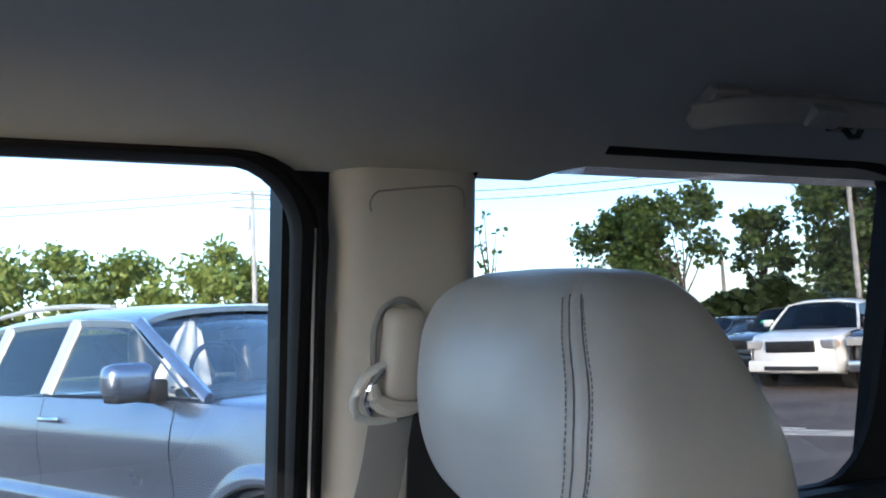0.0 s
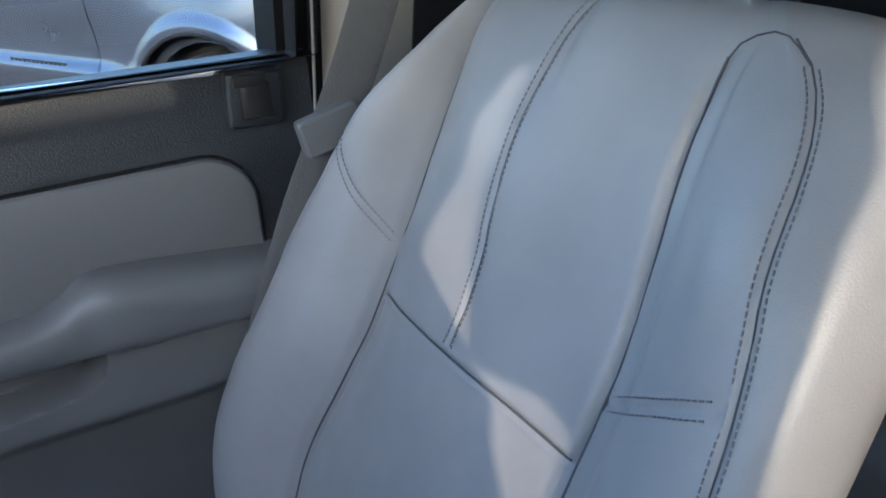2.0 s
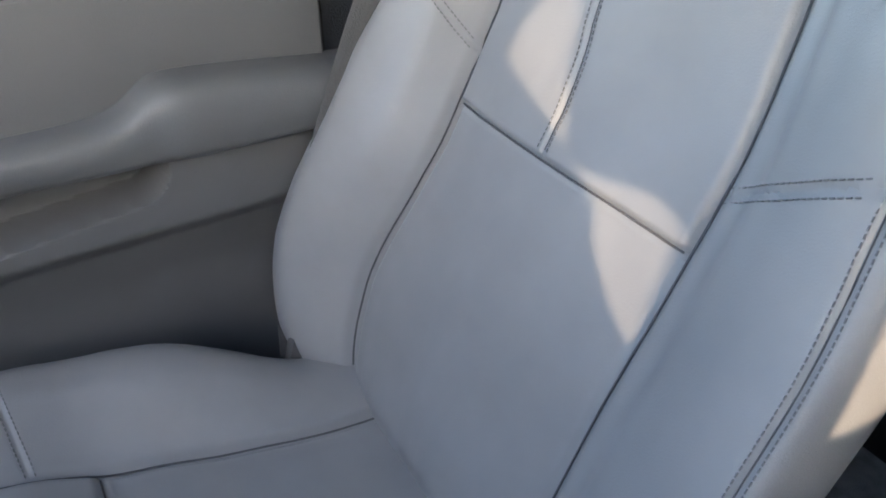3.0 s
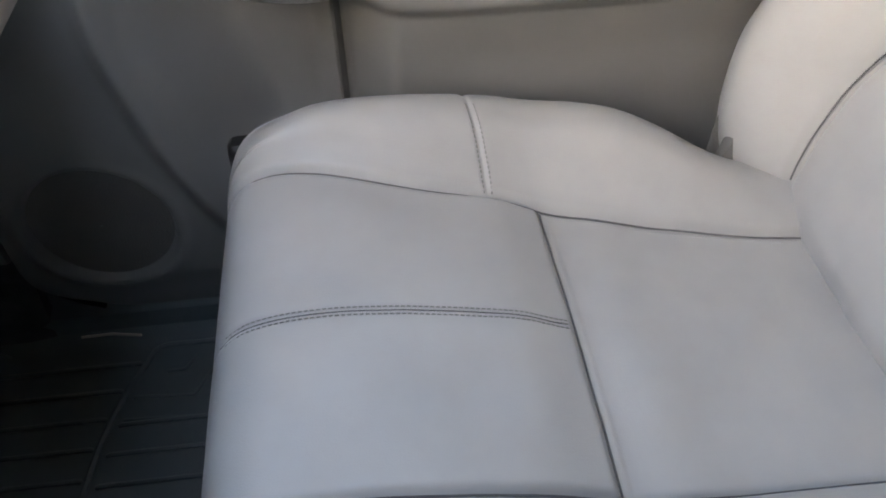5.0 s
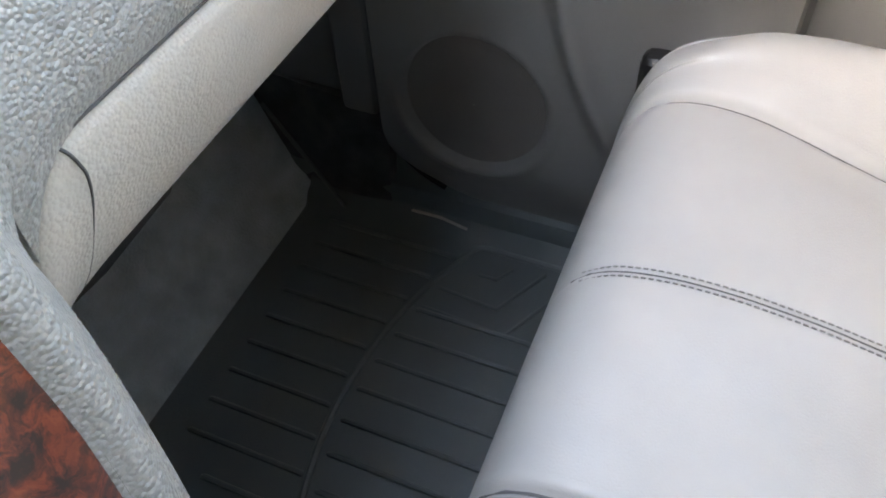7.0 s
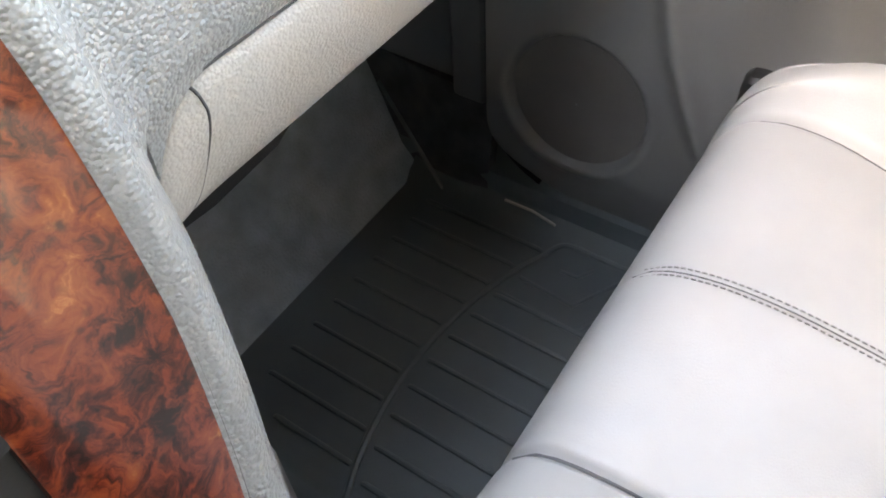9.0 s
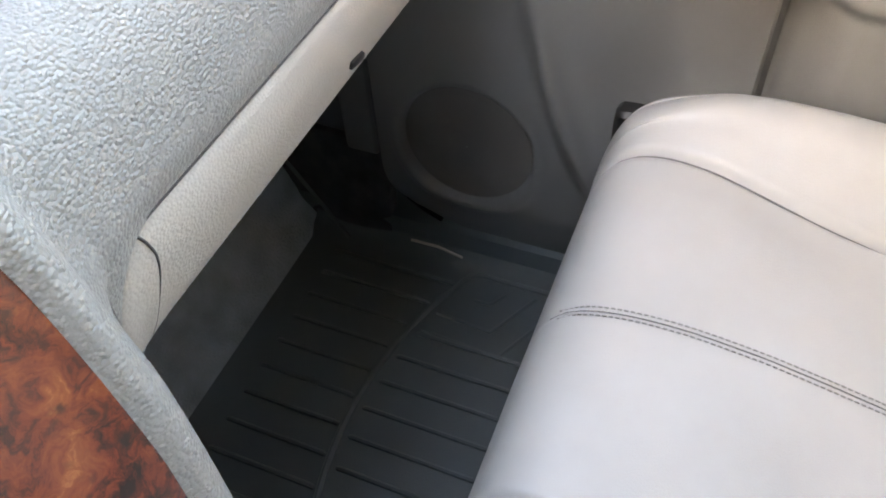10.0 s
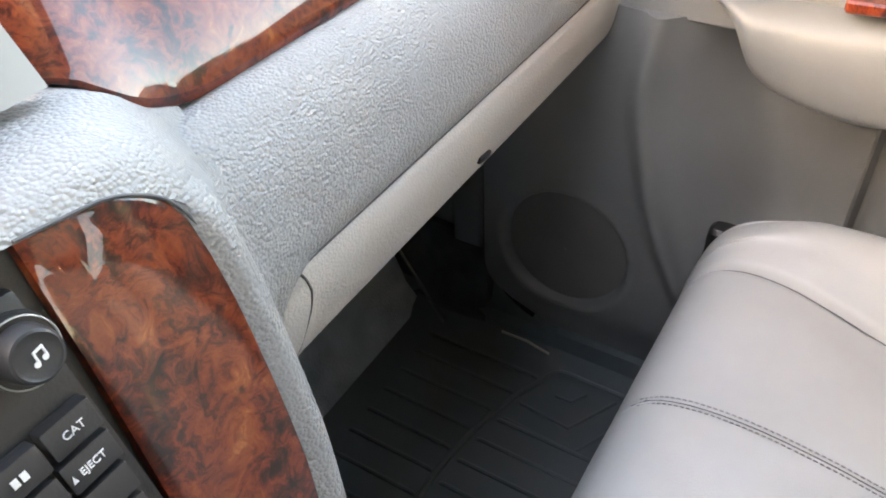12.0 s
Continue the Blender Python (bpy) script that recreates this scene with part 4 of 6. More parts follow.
part("wood_switch_panel", box(B(), (0.758, 0.465, 1.244), (0.034, 0.135, 0.012), pose(0, 0, 0, -2, 0, 0), 0.005, 3), WOOD, door, "glossy burl wood switch panel")
part("pocket_flap", box(B(), (0.800, 0.243, 1.178), (0.014, 0.125, 0.020), pose(0, 0, 0, 1.5, 0, 0), 0.004, 2), ARM, door)
part("wood_strip", box(B(), (0.772, 0.66, 1.30), (0.016, 0.30, 0.05), pose(0, 0, 0, -3, 0, 0), 0.006, 3), WOOD, door, "glossy burl wood strip")
lk = part("lock_housing", box(B(), (0.792, -0.063, 1.408), (0.024, 0.058, 0.058), pose(0, 0, 0, 3, 0, 0), 0.007, 3), DOOR_DARK, door, "dark door lock housing")
part("lock_rocker", box(B(), (0.782, -0.063, 1.408), (0.012, 0.032, 0.040), pose(0, 0, 0, 3, 12, 0), 0.004, 2), BLACK, lk)
part("lock_tab", box(B(), (0.781, -0.058, 1.428), (0.010, 0.034, 0.012), None, 0.003, 2), BLACK, lk)
part("edge_seal", tube(B(), [(0.787, edge_y(z) + 0.004, z) for z in lin(0.684, 1.19, 50)], 0.004, 6), RUBBER, door, "black rubber seal along the trim edge")

sill = thing("door_sill", "dark plastic door sill plate beside the floor liner", "sill", "structure")
part("sill_plate", box(B(), (0.815, 0.10, 0.625), (0.075, 2.3, 0.10), None, 0.012, 2), MAT, sill)

# ---- kick panel ahead of the door ----
kp = thing("kick_panel", "grey plastic kick panel ahead of the door", "trim", "structure")
part("kick_trim", box(B(), (0.803, 0.936, 1.02), (0.045, 0.050, 0.475), None, 0.010, 3), DOOR_LIGHT, kp)
part("inner_trim", sheet(B(), lambda u, v: (0.806 - 0.01 * u, 0.955 + 0.30 * u, 0.785 + 0.44 * v), lin(0, 1, 10), lin(0, 1, 8), (0.03, 0, 0)), DOOR_LIGHT, kp)
part("dark_side", sheet(B(), lambda u, v: (0.776 + 0.020 * smooth(0, 1, v) - 0.003 * math.sin(u * 9), 0.905 + 0.35 * u, 0.628 + 0.160 * v + 0.02 * u * v), lin(0, 1, 24), lin(0, 1, 10), (0.02, 0, 0)), SIDE_CARPET, kp, "carpet below the kick trim, darkened for weak light")

# ---- floor liner ----
fm = thing("floor_mat", "black ribbed rubber floor liner with raised sides", "floor mat")


def liner_tray(u, v):
    x = 0.27 + 0.535 * u
    y = 0.42 + 0.61 * v
    rise = 0.045 * smooth(0.755, 0.80, x) + 0.006 * smooth(0.995, 1.03, y) + 0.035 * smooth(0.315, 0.275, x)
    return (x, y, 0.620 + rise + 0.005 * gauss(x - 0.757, 0.01) * smooth(0.75, 0.8, y))


part("tray", sheet(B(), liner_tray, lin(0, 1, 60), lin(0, 1, 60), (0, 0, -0.012)), MAT, fm)
ARC = [(0.30, 0.795), (0.364, 0.818), (0.439, 0.833), (0.513, 0.836), (0.60, 0.826), (0.675, 0.806), (0.72, 0.786), (0.754, 0.768)]
kn = chord([(x, y, 0.6205) for x, y in ARC] + [(0.757, 0.72, 0.6205), (0.757, 0.60, 0.6205)])
part("curved_ridge", tube(B(), [spline(kn, s) for s in lin(0, kn[-1][0], 60)], 0.0045, 8), MAT, fm)
akn = [(x, y) for x, y in ARC]
for i in range(10):
    x = 0.346 + 0.0426 * i
    ya = spline(akn, x)
    part("rib", tube(B(), [(x, 0.978 if i else 0.932, 0.6185), (x, 0.975 if i else 0.93, 0.6215), (x, ya + 0.012, 0.6215), (x, ya + 0.008, 0.6185)], 0.0036, 8), MAT, fm)
for i in range(8):
    x = 0.335 + 0.0426 * i
    ya = spline(akn, x)
    end = 0.50 if i < 6 else 0.66
    part("rib", tube(B(), [(x, ya - 0.014, 0.6185), (x, ya - 0.018, 0.6215), (x, end, 0.6215), (x, end - 0.004, 0.6185)], 0.0036, 8), MAT, fm)
part("chevron", tube(B(), [(0.675, 0.792, 0.6205), (0.668, 0.712, 0.6212), (0.742, 0.672, 0.6205)], 0.0030, 8), MAT, fm)
part("chevron", tube(B(), [(0.640, 0.80, 0.6205), (0.634, 0.690, 0.6212), (0.71, 0.650, 0.6205)], 0.0030, 8), MAT, fm)
part("chevron", tube(B(), [(0.712, 0.752, 0.6205), (0.712, 0.728, 0.6212), (0.735, 0.714, 0.6205)], 0.0026, 8), MAT, fm)
part("pale_edge", tube(B(), [(0.773, 0.873, 0.638), (0.772, 0.83, 0.640), (0.766, 0.790, 0.638)], 0.0020, 8), BEIGE, fm, "pale line near the liner's edge")
part("corner_ridge", tube(B(), [(0.752, 0.966, 0.632), (0.756, 0.982, 0.649), (0.770, 1.032, 0.696), (0.787, 1.092, 0.752)], 0.0030, 8), MAT, fm, "raised liner corner ridge")

# ================= dashboard =================
dash = thing("dashboard", "light grey pebbled dashboard with burl wood trim", "dashboard")
# section of the padded face, from the wood strip down to the seam
FACE = [(0.0, (0.814, 1.318)), (0.2, (0.795, 1.3205)), (0.35, (0.778, 1.311)), (0.6, (0.757, 1.282)), (0.85, (0.745, 1.240)), (1.0, (0.747, 1.222))]


def panel_top(x):
    """Upper edge of the lower panel, rounded down at its inboard end."""
    k = min(1.0, max(0.0, (0.280 - x) / 0.050))
    return 1.222 - 0.058 * (1 - math.sqrt(1 - k * k))


def dash_face(u, v):
    y, z = spline(FACE, v)
    x = 0.236 + 0.575 * u
    y -= 0.006 * (1 - smooth(0.0, 0.10, u))
    return (x, y + 0.012 * smooth(0.75, 1.0, u), z - 0.004 * u - (1.222 - panel_top(x)) * smooth(0.80, 1.0, v))


part("padded_face", sheet(B(), dash_face, lin(0, 0.10, 24) + lin(0.12, 1, 50), lin(0, 1, 34), (0, 0.03, 0)), PAD, dash)
LOWER = [(0.0, (0.7475, 1.222)), (0.15, (0.743, 1.215)), (0.45, (0.742, 1.190)), (0.75, (0.752, 1.155)), (0.92, (0.772, 1.139)), (1.0, (0.80, 1.137))]


def dash_lower(u, v):
    y, z = spline(LOWER, v)
    x = 0.232 + 0.63 * u
    return (x, y, 1.137 + (z - 1.137) * (panel_top(x) - 1.137) / 0.085)


part("lower_panel", sheet(B(), dash_lower, lin(0, 0.09, 24) + lin(0.10, 1, 70), lin(0, 1, 30), (0, 0.03, 0.01)), BEIGE, dash, "pale grained lower dash panel")
kn = chord([Vector(dash_lower(u, 0.0)) + Vector((0, -0.0006, 0.001)) for u in lin(0.004, 0.08, 20) + lin(0.09, 1, 26)])
part("panel_seam", tube(B(), [spline(kn, s) for s in lin(0, kn[-1][0], 60)], 0.0011, 6), SEAM, dash)
kn = chord([Vector(dash_lower(0.060 + 0.006 * math.sin(3 * v) - 0.085 * max(0, v - 0.25) ** 1.3, v)) + Vector((0, -0.0002, 0)) for v in lin(0.0, 0.80, 20)])
part("panel_joint", tube(B(), [spline(kn, s) for s in lin(0, kn[-1][0], 40)], [0.0009 * (1 - 0.88 * smooth(4, 24, i)) for i in range(40)], 6), SEAM, dash, "fine dark joint line")
p = Vector(dash_lower(0.417, 0.62))
part("clip_hole", box(B(), p + Vector((0, 0.001, 0)), (0.020, 0.008, 0.007), pose(0, 0, 0, 10, 10, 0), 0.0025), BLACK, dash, "small dark clip hole")
part("hush_panel", plate(B(), [(x, 0.812, z) for x, z in ((0.232, 1.16), (0.245, 1.086), (0.300, 1.080), (0.362, 1.084), (0.398, 1.102), (0.408, 1.16))], (0, 0.02, 0), 0.004), BLACK, dash, "black panel under the dash")
part("under_tray", box(B(), (0.53, 0.98, 1.13), (0.56, 0.36, 0.02)), BLACK, dash)

# upper wood strip, its lower edge dips beside the centre stack
WDIP = [(0.186, 1.367), (0.206, 1.362), (0.219, 1.354), (0.232, 1.341), (0.244, 1.332), (0.258, 1.325), (0.278, 1.320), (0.33, 1.318), (0.45, 1.315), (0.80, 1.310)]


def wood_top(u, v):
    x = 0.186 + 0.60 * u
    z0 = spline(WDIP, x)
    z = z0 + (1.412 - z0) * v
    k = max(0.0, (z - 1.305) / 0.10)
    return (x, 0.792 + 0.010 * smooth(0.215, 0.27, x) + 0.056 * k ** 1.7 - 0.004 * smooth(0, 0.06, v), z)


part("upper_wood", sheet(B(), wood_top, lin(0, 1, 60), lin(0, 1, 14), (0, 0.012, 0)), WOOD, dash, "glossy burl wood strip")
part("dash_top", sheet(B(), lambda u, v: (-0.78 + 1.56 * u, 0.86 + 0.36 * v, 1.425 + 0.02 * math.sin(3.1 * v)), lin(0, 1, 12), lin(0, 1, 8), (0, 0, -0.03)), DOOR_DARK, dash)
part("driver_side", box(B(), (-0.47, 0.86, 1.25), (0.60, 0.16, 0.30), None, 0.05, 4), PAD, dash)

# centre stack: a padded surround round wood side panel and radio


def stack_y(z):
    """Rearward lean of the stack's face."""
    return 0.733 - 0.335 * (1.345 - z) if z > 1.0 else 0.6175 + 0.05 * (1.0 - z)


EDGE = [(0.58, 0.130), (0.80, 0.132), (1.00, 0.143), (1.07, 0.155), (1.13, 0.172), (1.19, 0.186), (1.24, 0.192), (1.28, 0.195), (1.307, 0.195), (1.324, 0.193), (1.337, 0.188), (1.345, 0.178)]


SIDE_X = [(0.58, 0.178), (0.80, 0.180), (1.00, 0.192), (1.07, 0.203), (1.13, 0.222), (1.17, 0.231), (1.205, 0.236), (1.235, 0.275), (1.345, 0.275)]


def surround(u, v):
    """The rounded padded border right of the wood, down to the floor."""
    z = 0.58 + (1.345 - 0.045 * smooth(0.45, 1.0, u) - 0.58) * v
    xi = spline(EDGE, z)
    y = stack_y(z) + 0.012 * smooth(1.322, 1.345, z)
    yf = spline([(0.58, 0.90), (1.10, 0.86), (1.20, 0.79), (1.229, 0.752), (1.282, 0.760), (1.300, 0.778), (1.316, 0.800), (1.345, 0.835)], z)
    k = [(0.0, (xi - 0.0035, y - 0.003)), (0.18, (xi + 0.006, y - 0.009)), (0.36, (xi + 0.016, y - 0.003)), (0.52, (xi + 0.024, y + 0.012)), (0.70, (xi + 0.036, y + 0.034)), (1.0, (spline(SIDE_X, z), yf))]
    px, py = spline(k, u)
    return (px, py, z)


part("stack_surround", sheet(B(), surround, lin(0, 1, 26), lin(0, 1, 80), (-0.01, 0.02, 0)), PAD, dash)


def brow(u, v):
    """Padded brow between the upper wood and the stack."""
    x = -0.20 + 0.462 * u
    z0 = spline([(-0.2, 1.361), (0.10, 1.360), (0.124, 1.357), (0.147, 1.354), (0.164, 1.352), (0.178, 1.346), (0.188, 1.338), (0.205, 1.322), (0.262, 1.295)], x)
    z1 = spline([(-0.2, 1.371), (0.16, 1.371), (0.195, 1.368), (0.206, 1.364), (0.219, 1.356), (0.232, 1.343), (0.244, 1.333), (0.262, 1.324)], x)
    y0, y1 = stack_y(z0) - 0.004 + 0.062 * smooth(0.195, 0.262, x), 0.790 + 0.012 * smooth(0.22, 0.262, x)
    b = math.sin(math.pi * v) * (1 - smooth(0.200, 0.250, x))
    return (x, y0 + (y1 - y0) * v - 0.010 * b, z0 + (z1 - z0) * v + 0.006 * b)


part("stack_brow", sheet(B(), brow, lin(0, 1, 70), lin(0, 1, 16), (0, 0.03, -0.005)), PAD, dash)
ol = [(0.124, 1.357), (0.147, 1.354), (0.164, 1.351), (0.178, 1.344), (0.187, 1.336), (0.192, 1.324), (0.194, 1.307), (0.194, 1.28), (0.191, 1.24), (0.185, 1.19), (0.171, 1.13), (0.154, 1.07), (0.142, 1.0)]
left = [(0.088, 1.0), (0.098, 1.07), (0.107, 1.13), (0.116, 1.22), (0.121, 1.29)]
bm = plate(B(), [(x, stack_y(z) + 0.002, z) for x, z in ol + left], (0, -0.0057, 0.0019), 0.003, 2)
part("wood_side_panel", bm, WOOD, dash, "glossy burl wood side panel")
kn = chord([(x + 0.001, stack_y(z) - 0.004, z + 0.001) for x, z in ol])
part("wood_border", tube(B(), [spline(kn, s) for s in lin(0, kn[-1][0], 60)], 0.0009, 6), SEAM, dash)
bm = sheet(B(), lambda u, v: (-0.24 + 0.40 * u, stack_y(0.88 + 0.478 * v) + 0.003, 0.88 + 0.478 * v), lin(0, 1, 6), lin(0, 1, 30), (0, 0.03, 0))
part("stack_face", bm, BLACK, dash)
part("vent_bezel", sheet(B(), lambda u, v: (-0.10 + 0.288 * u, 0.784 + 0.05 * v, 1.377 + 0.075 * v), lin(0, 1, 4), lin(0, 1, 4), (0, 0.02, 0)), SATIN, dash, "satin silver vent bezel")
part("vent_mouth", box(B(), (0.10, 0.800, 1.418), (0.13, 0.02, 0.03), pose(0, 0, 0, -34, 0, 0), 0.004), BLACK, dash)
part("stack_base", box(B(), (0.0, 0.93, 0.74), (0.50, 0.34, 0.32), None, 0.03, 3), PAD, dash)

# radio with knob and buttons
radio = thing("radio", "black car radio with knob and printed buttons", "radio")
TILT = pose(0, 0, 0, -18.5, 0, 0)


def on_stack(x, z, out):
    return Vector((x, stack_y(z) - 0.948 * out, z + 0.317 * out))


def button(x, z, w, h, word=None, size=0.0065, bars=()):
    b = part("button", box(B(), on_stack(x, z, 0.006), (w, 0.012, h), TILT, 0.0015, 2), BUTTON, radio)
    m = Matrix.Translation(on_stack(x, z, 0.0122)) @ TILT @ pose(0, 0, 0, 90, 0, 0)
    if word:
        letters(word, size, m, WHITE, b)
    for bx, bz, bw, bh in bars:
        part("print_bar", box(B(), on_stack(x + bx, z + bz, 0.0122), (bw, 0.0006, bh), TILT), WHITE, b)
    return b


part("bezel", box(B(), on_stack(0.026, 1.27, -0.002), (0.180, 0.012, 0.155), TILT, 0.003, 2), BLACK, radio)
button(0.1010, 1.2905, 0.0225, 0.0142, "CAT", 0.0050)
bt = button(0.0995, 1.2750, 0.0235, 0.0142, "EJECT", 0.0046)
bm = plate(B(), [on_stack(0.0893, 1.2735, 0.0124), on_stack(0.0916, 1.2735, 0.0124), on_stack(0.09045, 1.2767, 0.0124)], (0, -0.0004, 0.0001))
part("print_mark", bm, WHITE, bt)
button(0.0766, 1.2896, 0.0225, 0.0142, None, 0, ((-0.0019, 0.0, 0.0026, 0.0036), (0.0019, 0.0, 0.0026, 0.0036)))
button(0.0750, 1.2740, 0.0230, 0.0142)
for k in range(3):
    button(0.0978 - 0.0015 * k, 1.2593 - 0.0157 * k, 0.0235, 0.0142)
    button(0.0735 - 0.0015 * k, 1.2583 - 0.0157 * k, 0.0230, 0.0142)
KC = on_stack(0.1040, 1.3245, 0.0)
kb = part("knob_ring", rod(B(), KC + Vector((0, 0.004, -0.001)), KC + Vector((0, -0.0095, 0.0032)), 0.0158, 0.0146, 40), BLACK, radio, "black collar round the knob")
part("knob_rim", tube(B(), [KC + Vector((0.0138 * math.cos(a), -0.0102 - 0.0138 * math.sin(a) * -0.317, 0.0034 + 0.0138 * math.sin(a) * 0.948)) for a in lin(0, 6.2832, 49)], 0.0004, 6), SATIN, radio, "thin shiny rim")
bm = B()
n = 60
prof = [(0.0, 0.0118), (0.008, 0.0115), (0.0165, 0.0108), (0.0185, 0.0101), (0.0190, 0.0090), (0.0183, 0.0078), (0.0186, 0.0)]
axis = Vector((0, -0.948, 0.317)).normalized()
ax = Vector((1, 0, 0))
az = axis.cross(ax)
rings = []
for d, r in prof:
    rings.append([bm.verts.new(KC + axis * (d + 0.002) + (ax * math.cos(6.2832 * k / n) + az * math.sin(6.2832 * k / n)) * (r * (1.03 if (k % 2 and d < 0.015 and r > 0.014) else 1.0) + 1e-5)) for k in range(n)])
for a, b in zip(rings, rings[1:]):
    for k in range(n):
        bm.faces.new((a[k], a[(k + 1) % n], b[(k + 1) % n], b[k]))
bmesh.ops.recalc_face_normals(bm, faces=bm.faces[:])
knob = part("knob", bm, BUTTON, radio, "black ribbed volume knob")
# a printed double note on the cap
K = KC + axis * 0.0208


def on_cap(x, z):
    return K + ax * x * 0.66 + az * z * 0.66


bm = B()
for x, z in ((-0.0028, -0.0032), (0.0030, -0.0022)):
    rod(bm, on_cap(x, z), on_cap(x, z) + axis * 0.0004, 0.0012, n=14)
for x, z0, z1 in ((-0.0014, -0.0030, 0.0036), (0.0044, -0.0020, 0.0046)):
    rod(bm, on_cap(x, z0), on_cap(x, z1), 0.0005, n=6)
plate(bm, [on_cap(-0.0018, 0.0026), on_cap(0.0048, 0.0036), on_cap(0.0048, 0.0052), on_cap(-0.0018, 0.0042)], axis * 0.0004)
part("note_print", bm, WHITE, knob)

# ================= outside =================
GZ = 0.10
gr = thing("ground", "worn sunlit asphalt lot reaching the horizon", "ground", "structure")
bm = B()


def gz(x, y):
    """The lot rises a little towards the stall alongside."""
    return GZ + 0.12 * smooth(1.2, 3.4, x) * smooth(-7.5, -4.0, y)


def far(t):
    return math.copysign(abs(t) ** 2.6, t) * 900


sheet(bm, lambda u, v: (far(u), far(v), gz(far(u), far(v))), lin(-1, 1, 141), lin(-1, 1, 141), (0, 0, -0.5))
part("asphalt_sheet", bm, ASPHALT, gr)
ln = thing("lot_marking", "faded pale parking stall lines on asphalt", "marking", "structure")
for k in range(5):
    part("line", box(B(), (9.2 - 1.55 * k * 0.9 + 1.0, -7.4 - 2.1 * k * 0.4, GZ + 0.004), (5.2, 0.11, 0.006), pose(0, 0, 0, 0, 0, 38)), PAINT_LINE, ln)


def wheel(parent, x, y, side, R=0.38, W=0.24, rim=0.255):
    c = Vector((x, y, R))
    bm = B()
    n = 40
    prof = [(-W / 2, R * 0.72), (-W / 2, R * 0.90), (-W * 0.40, R * 0.985), (-W * 0.2, R), (W * 0.2, R), (W * 0.40, R * 0.985), (W / 2, R * 0.90), (W / 2, R * 0.66)]
    rg = [[bm.verts.new(c + Vector((r * math.cos(6.28318 * k / n), d, r * math.sin(6.28318 * k / n)))) for k in range(n)] for d, r in prof]
    for a, b in zip(rg, rg[1:]):
        for k in range(n):
            bm.faces.new((a[k], a[(k + 1) % n], b[(k + 1) % n], b[k]))
    bmesh.ops.recalc_face_normals(bm, faces=bm.faces[:])
    w = part("wheel", bm, TYRE, parent)
    s = side
    bm = B()
    rod(bm, c + Vector((0, s * W * 0.2, 0)), c + Vector((0, s * W * 0.24, 0)), rim * 0.98, n=32)
    part("brake_shadow", bm, BLACK, w)
    bm = B()
    ring = [c + Vector((rim * math.cos(a), s * W * 0.44, rim * math.sin(a))) for a in lin(0, 6.28318, 40)]
    tube(bm, ring, 0.020, 6)
    for k in range(5):
        for da in (-0.15, 0.15):
            a = 6.28318 * k / 5 + 0.3
            p0 = c + Vector((0.05 * math.cos(a), s * W * 0.40, 0.05 * math.sin(a)))
            p1 = c + Vector((rim * math.cos(a + da), s * W * 0.45, rim * math.sin(a + da)))
            tube(bm, [p0, (p0 + p1) / 2 + Vector((0, s * 0.012, 0)), p1], [0.024, 0.020, 0.017], 6)
    rod(bm, c + Vector((0, s * W * 0.30, 0)), c + Vector((0, s * W * 0.46, 0)), 0.075, 0.06, 20)
    part("rim", bm, ALLOY, w, "bright alloy rim")
    return w


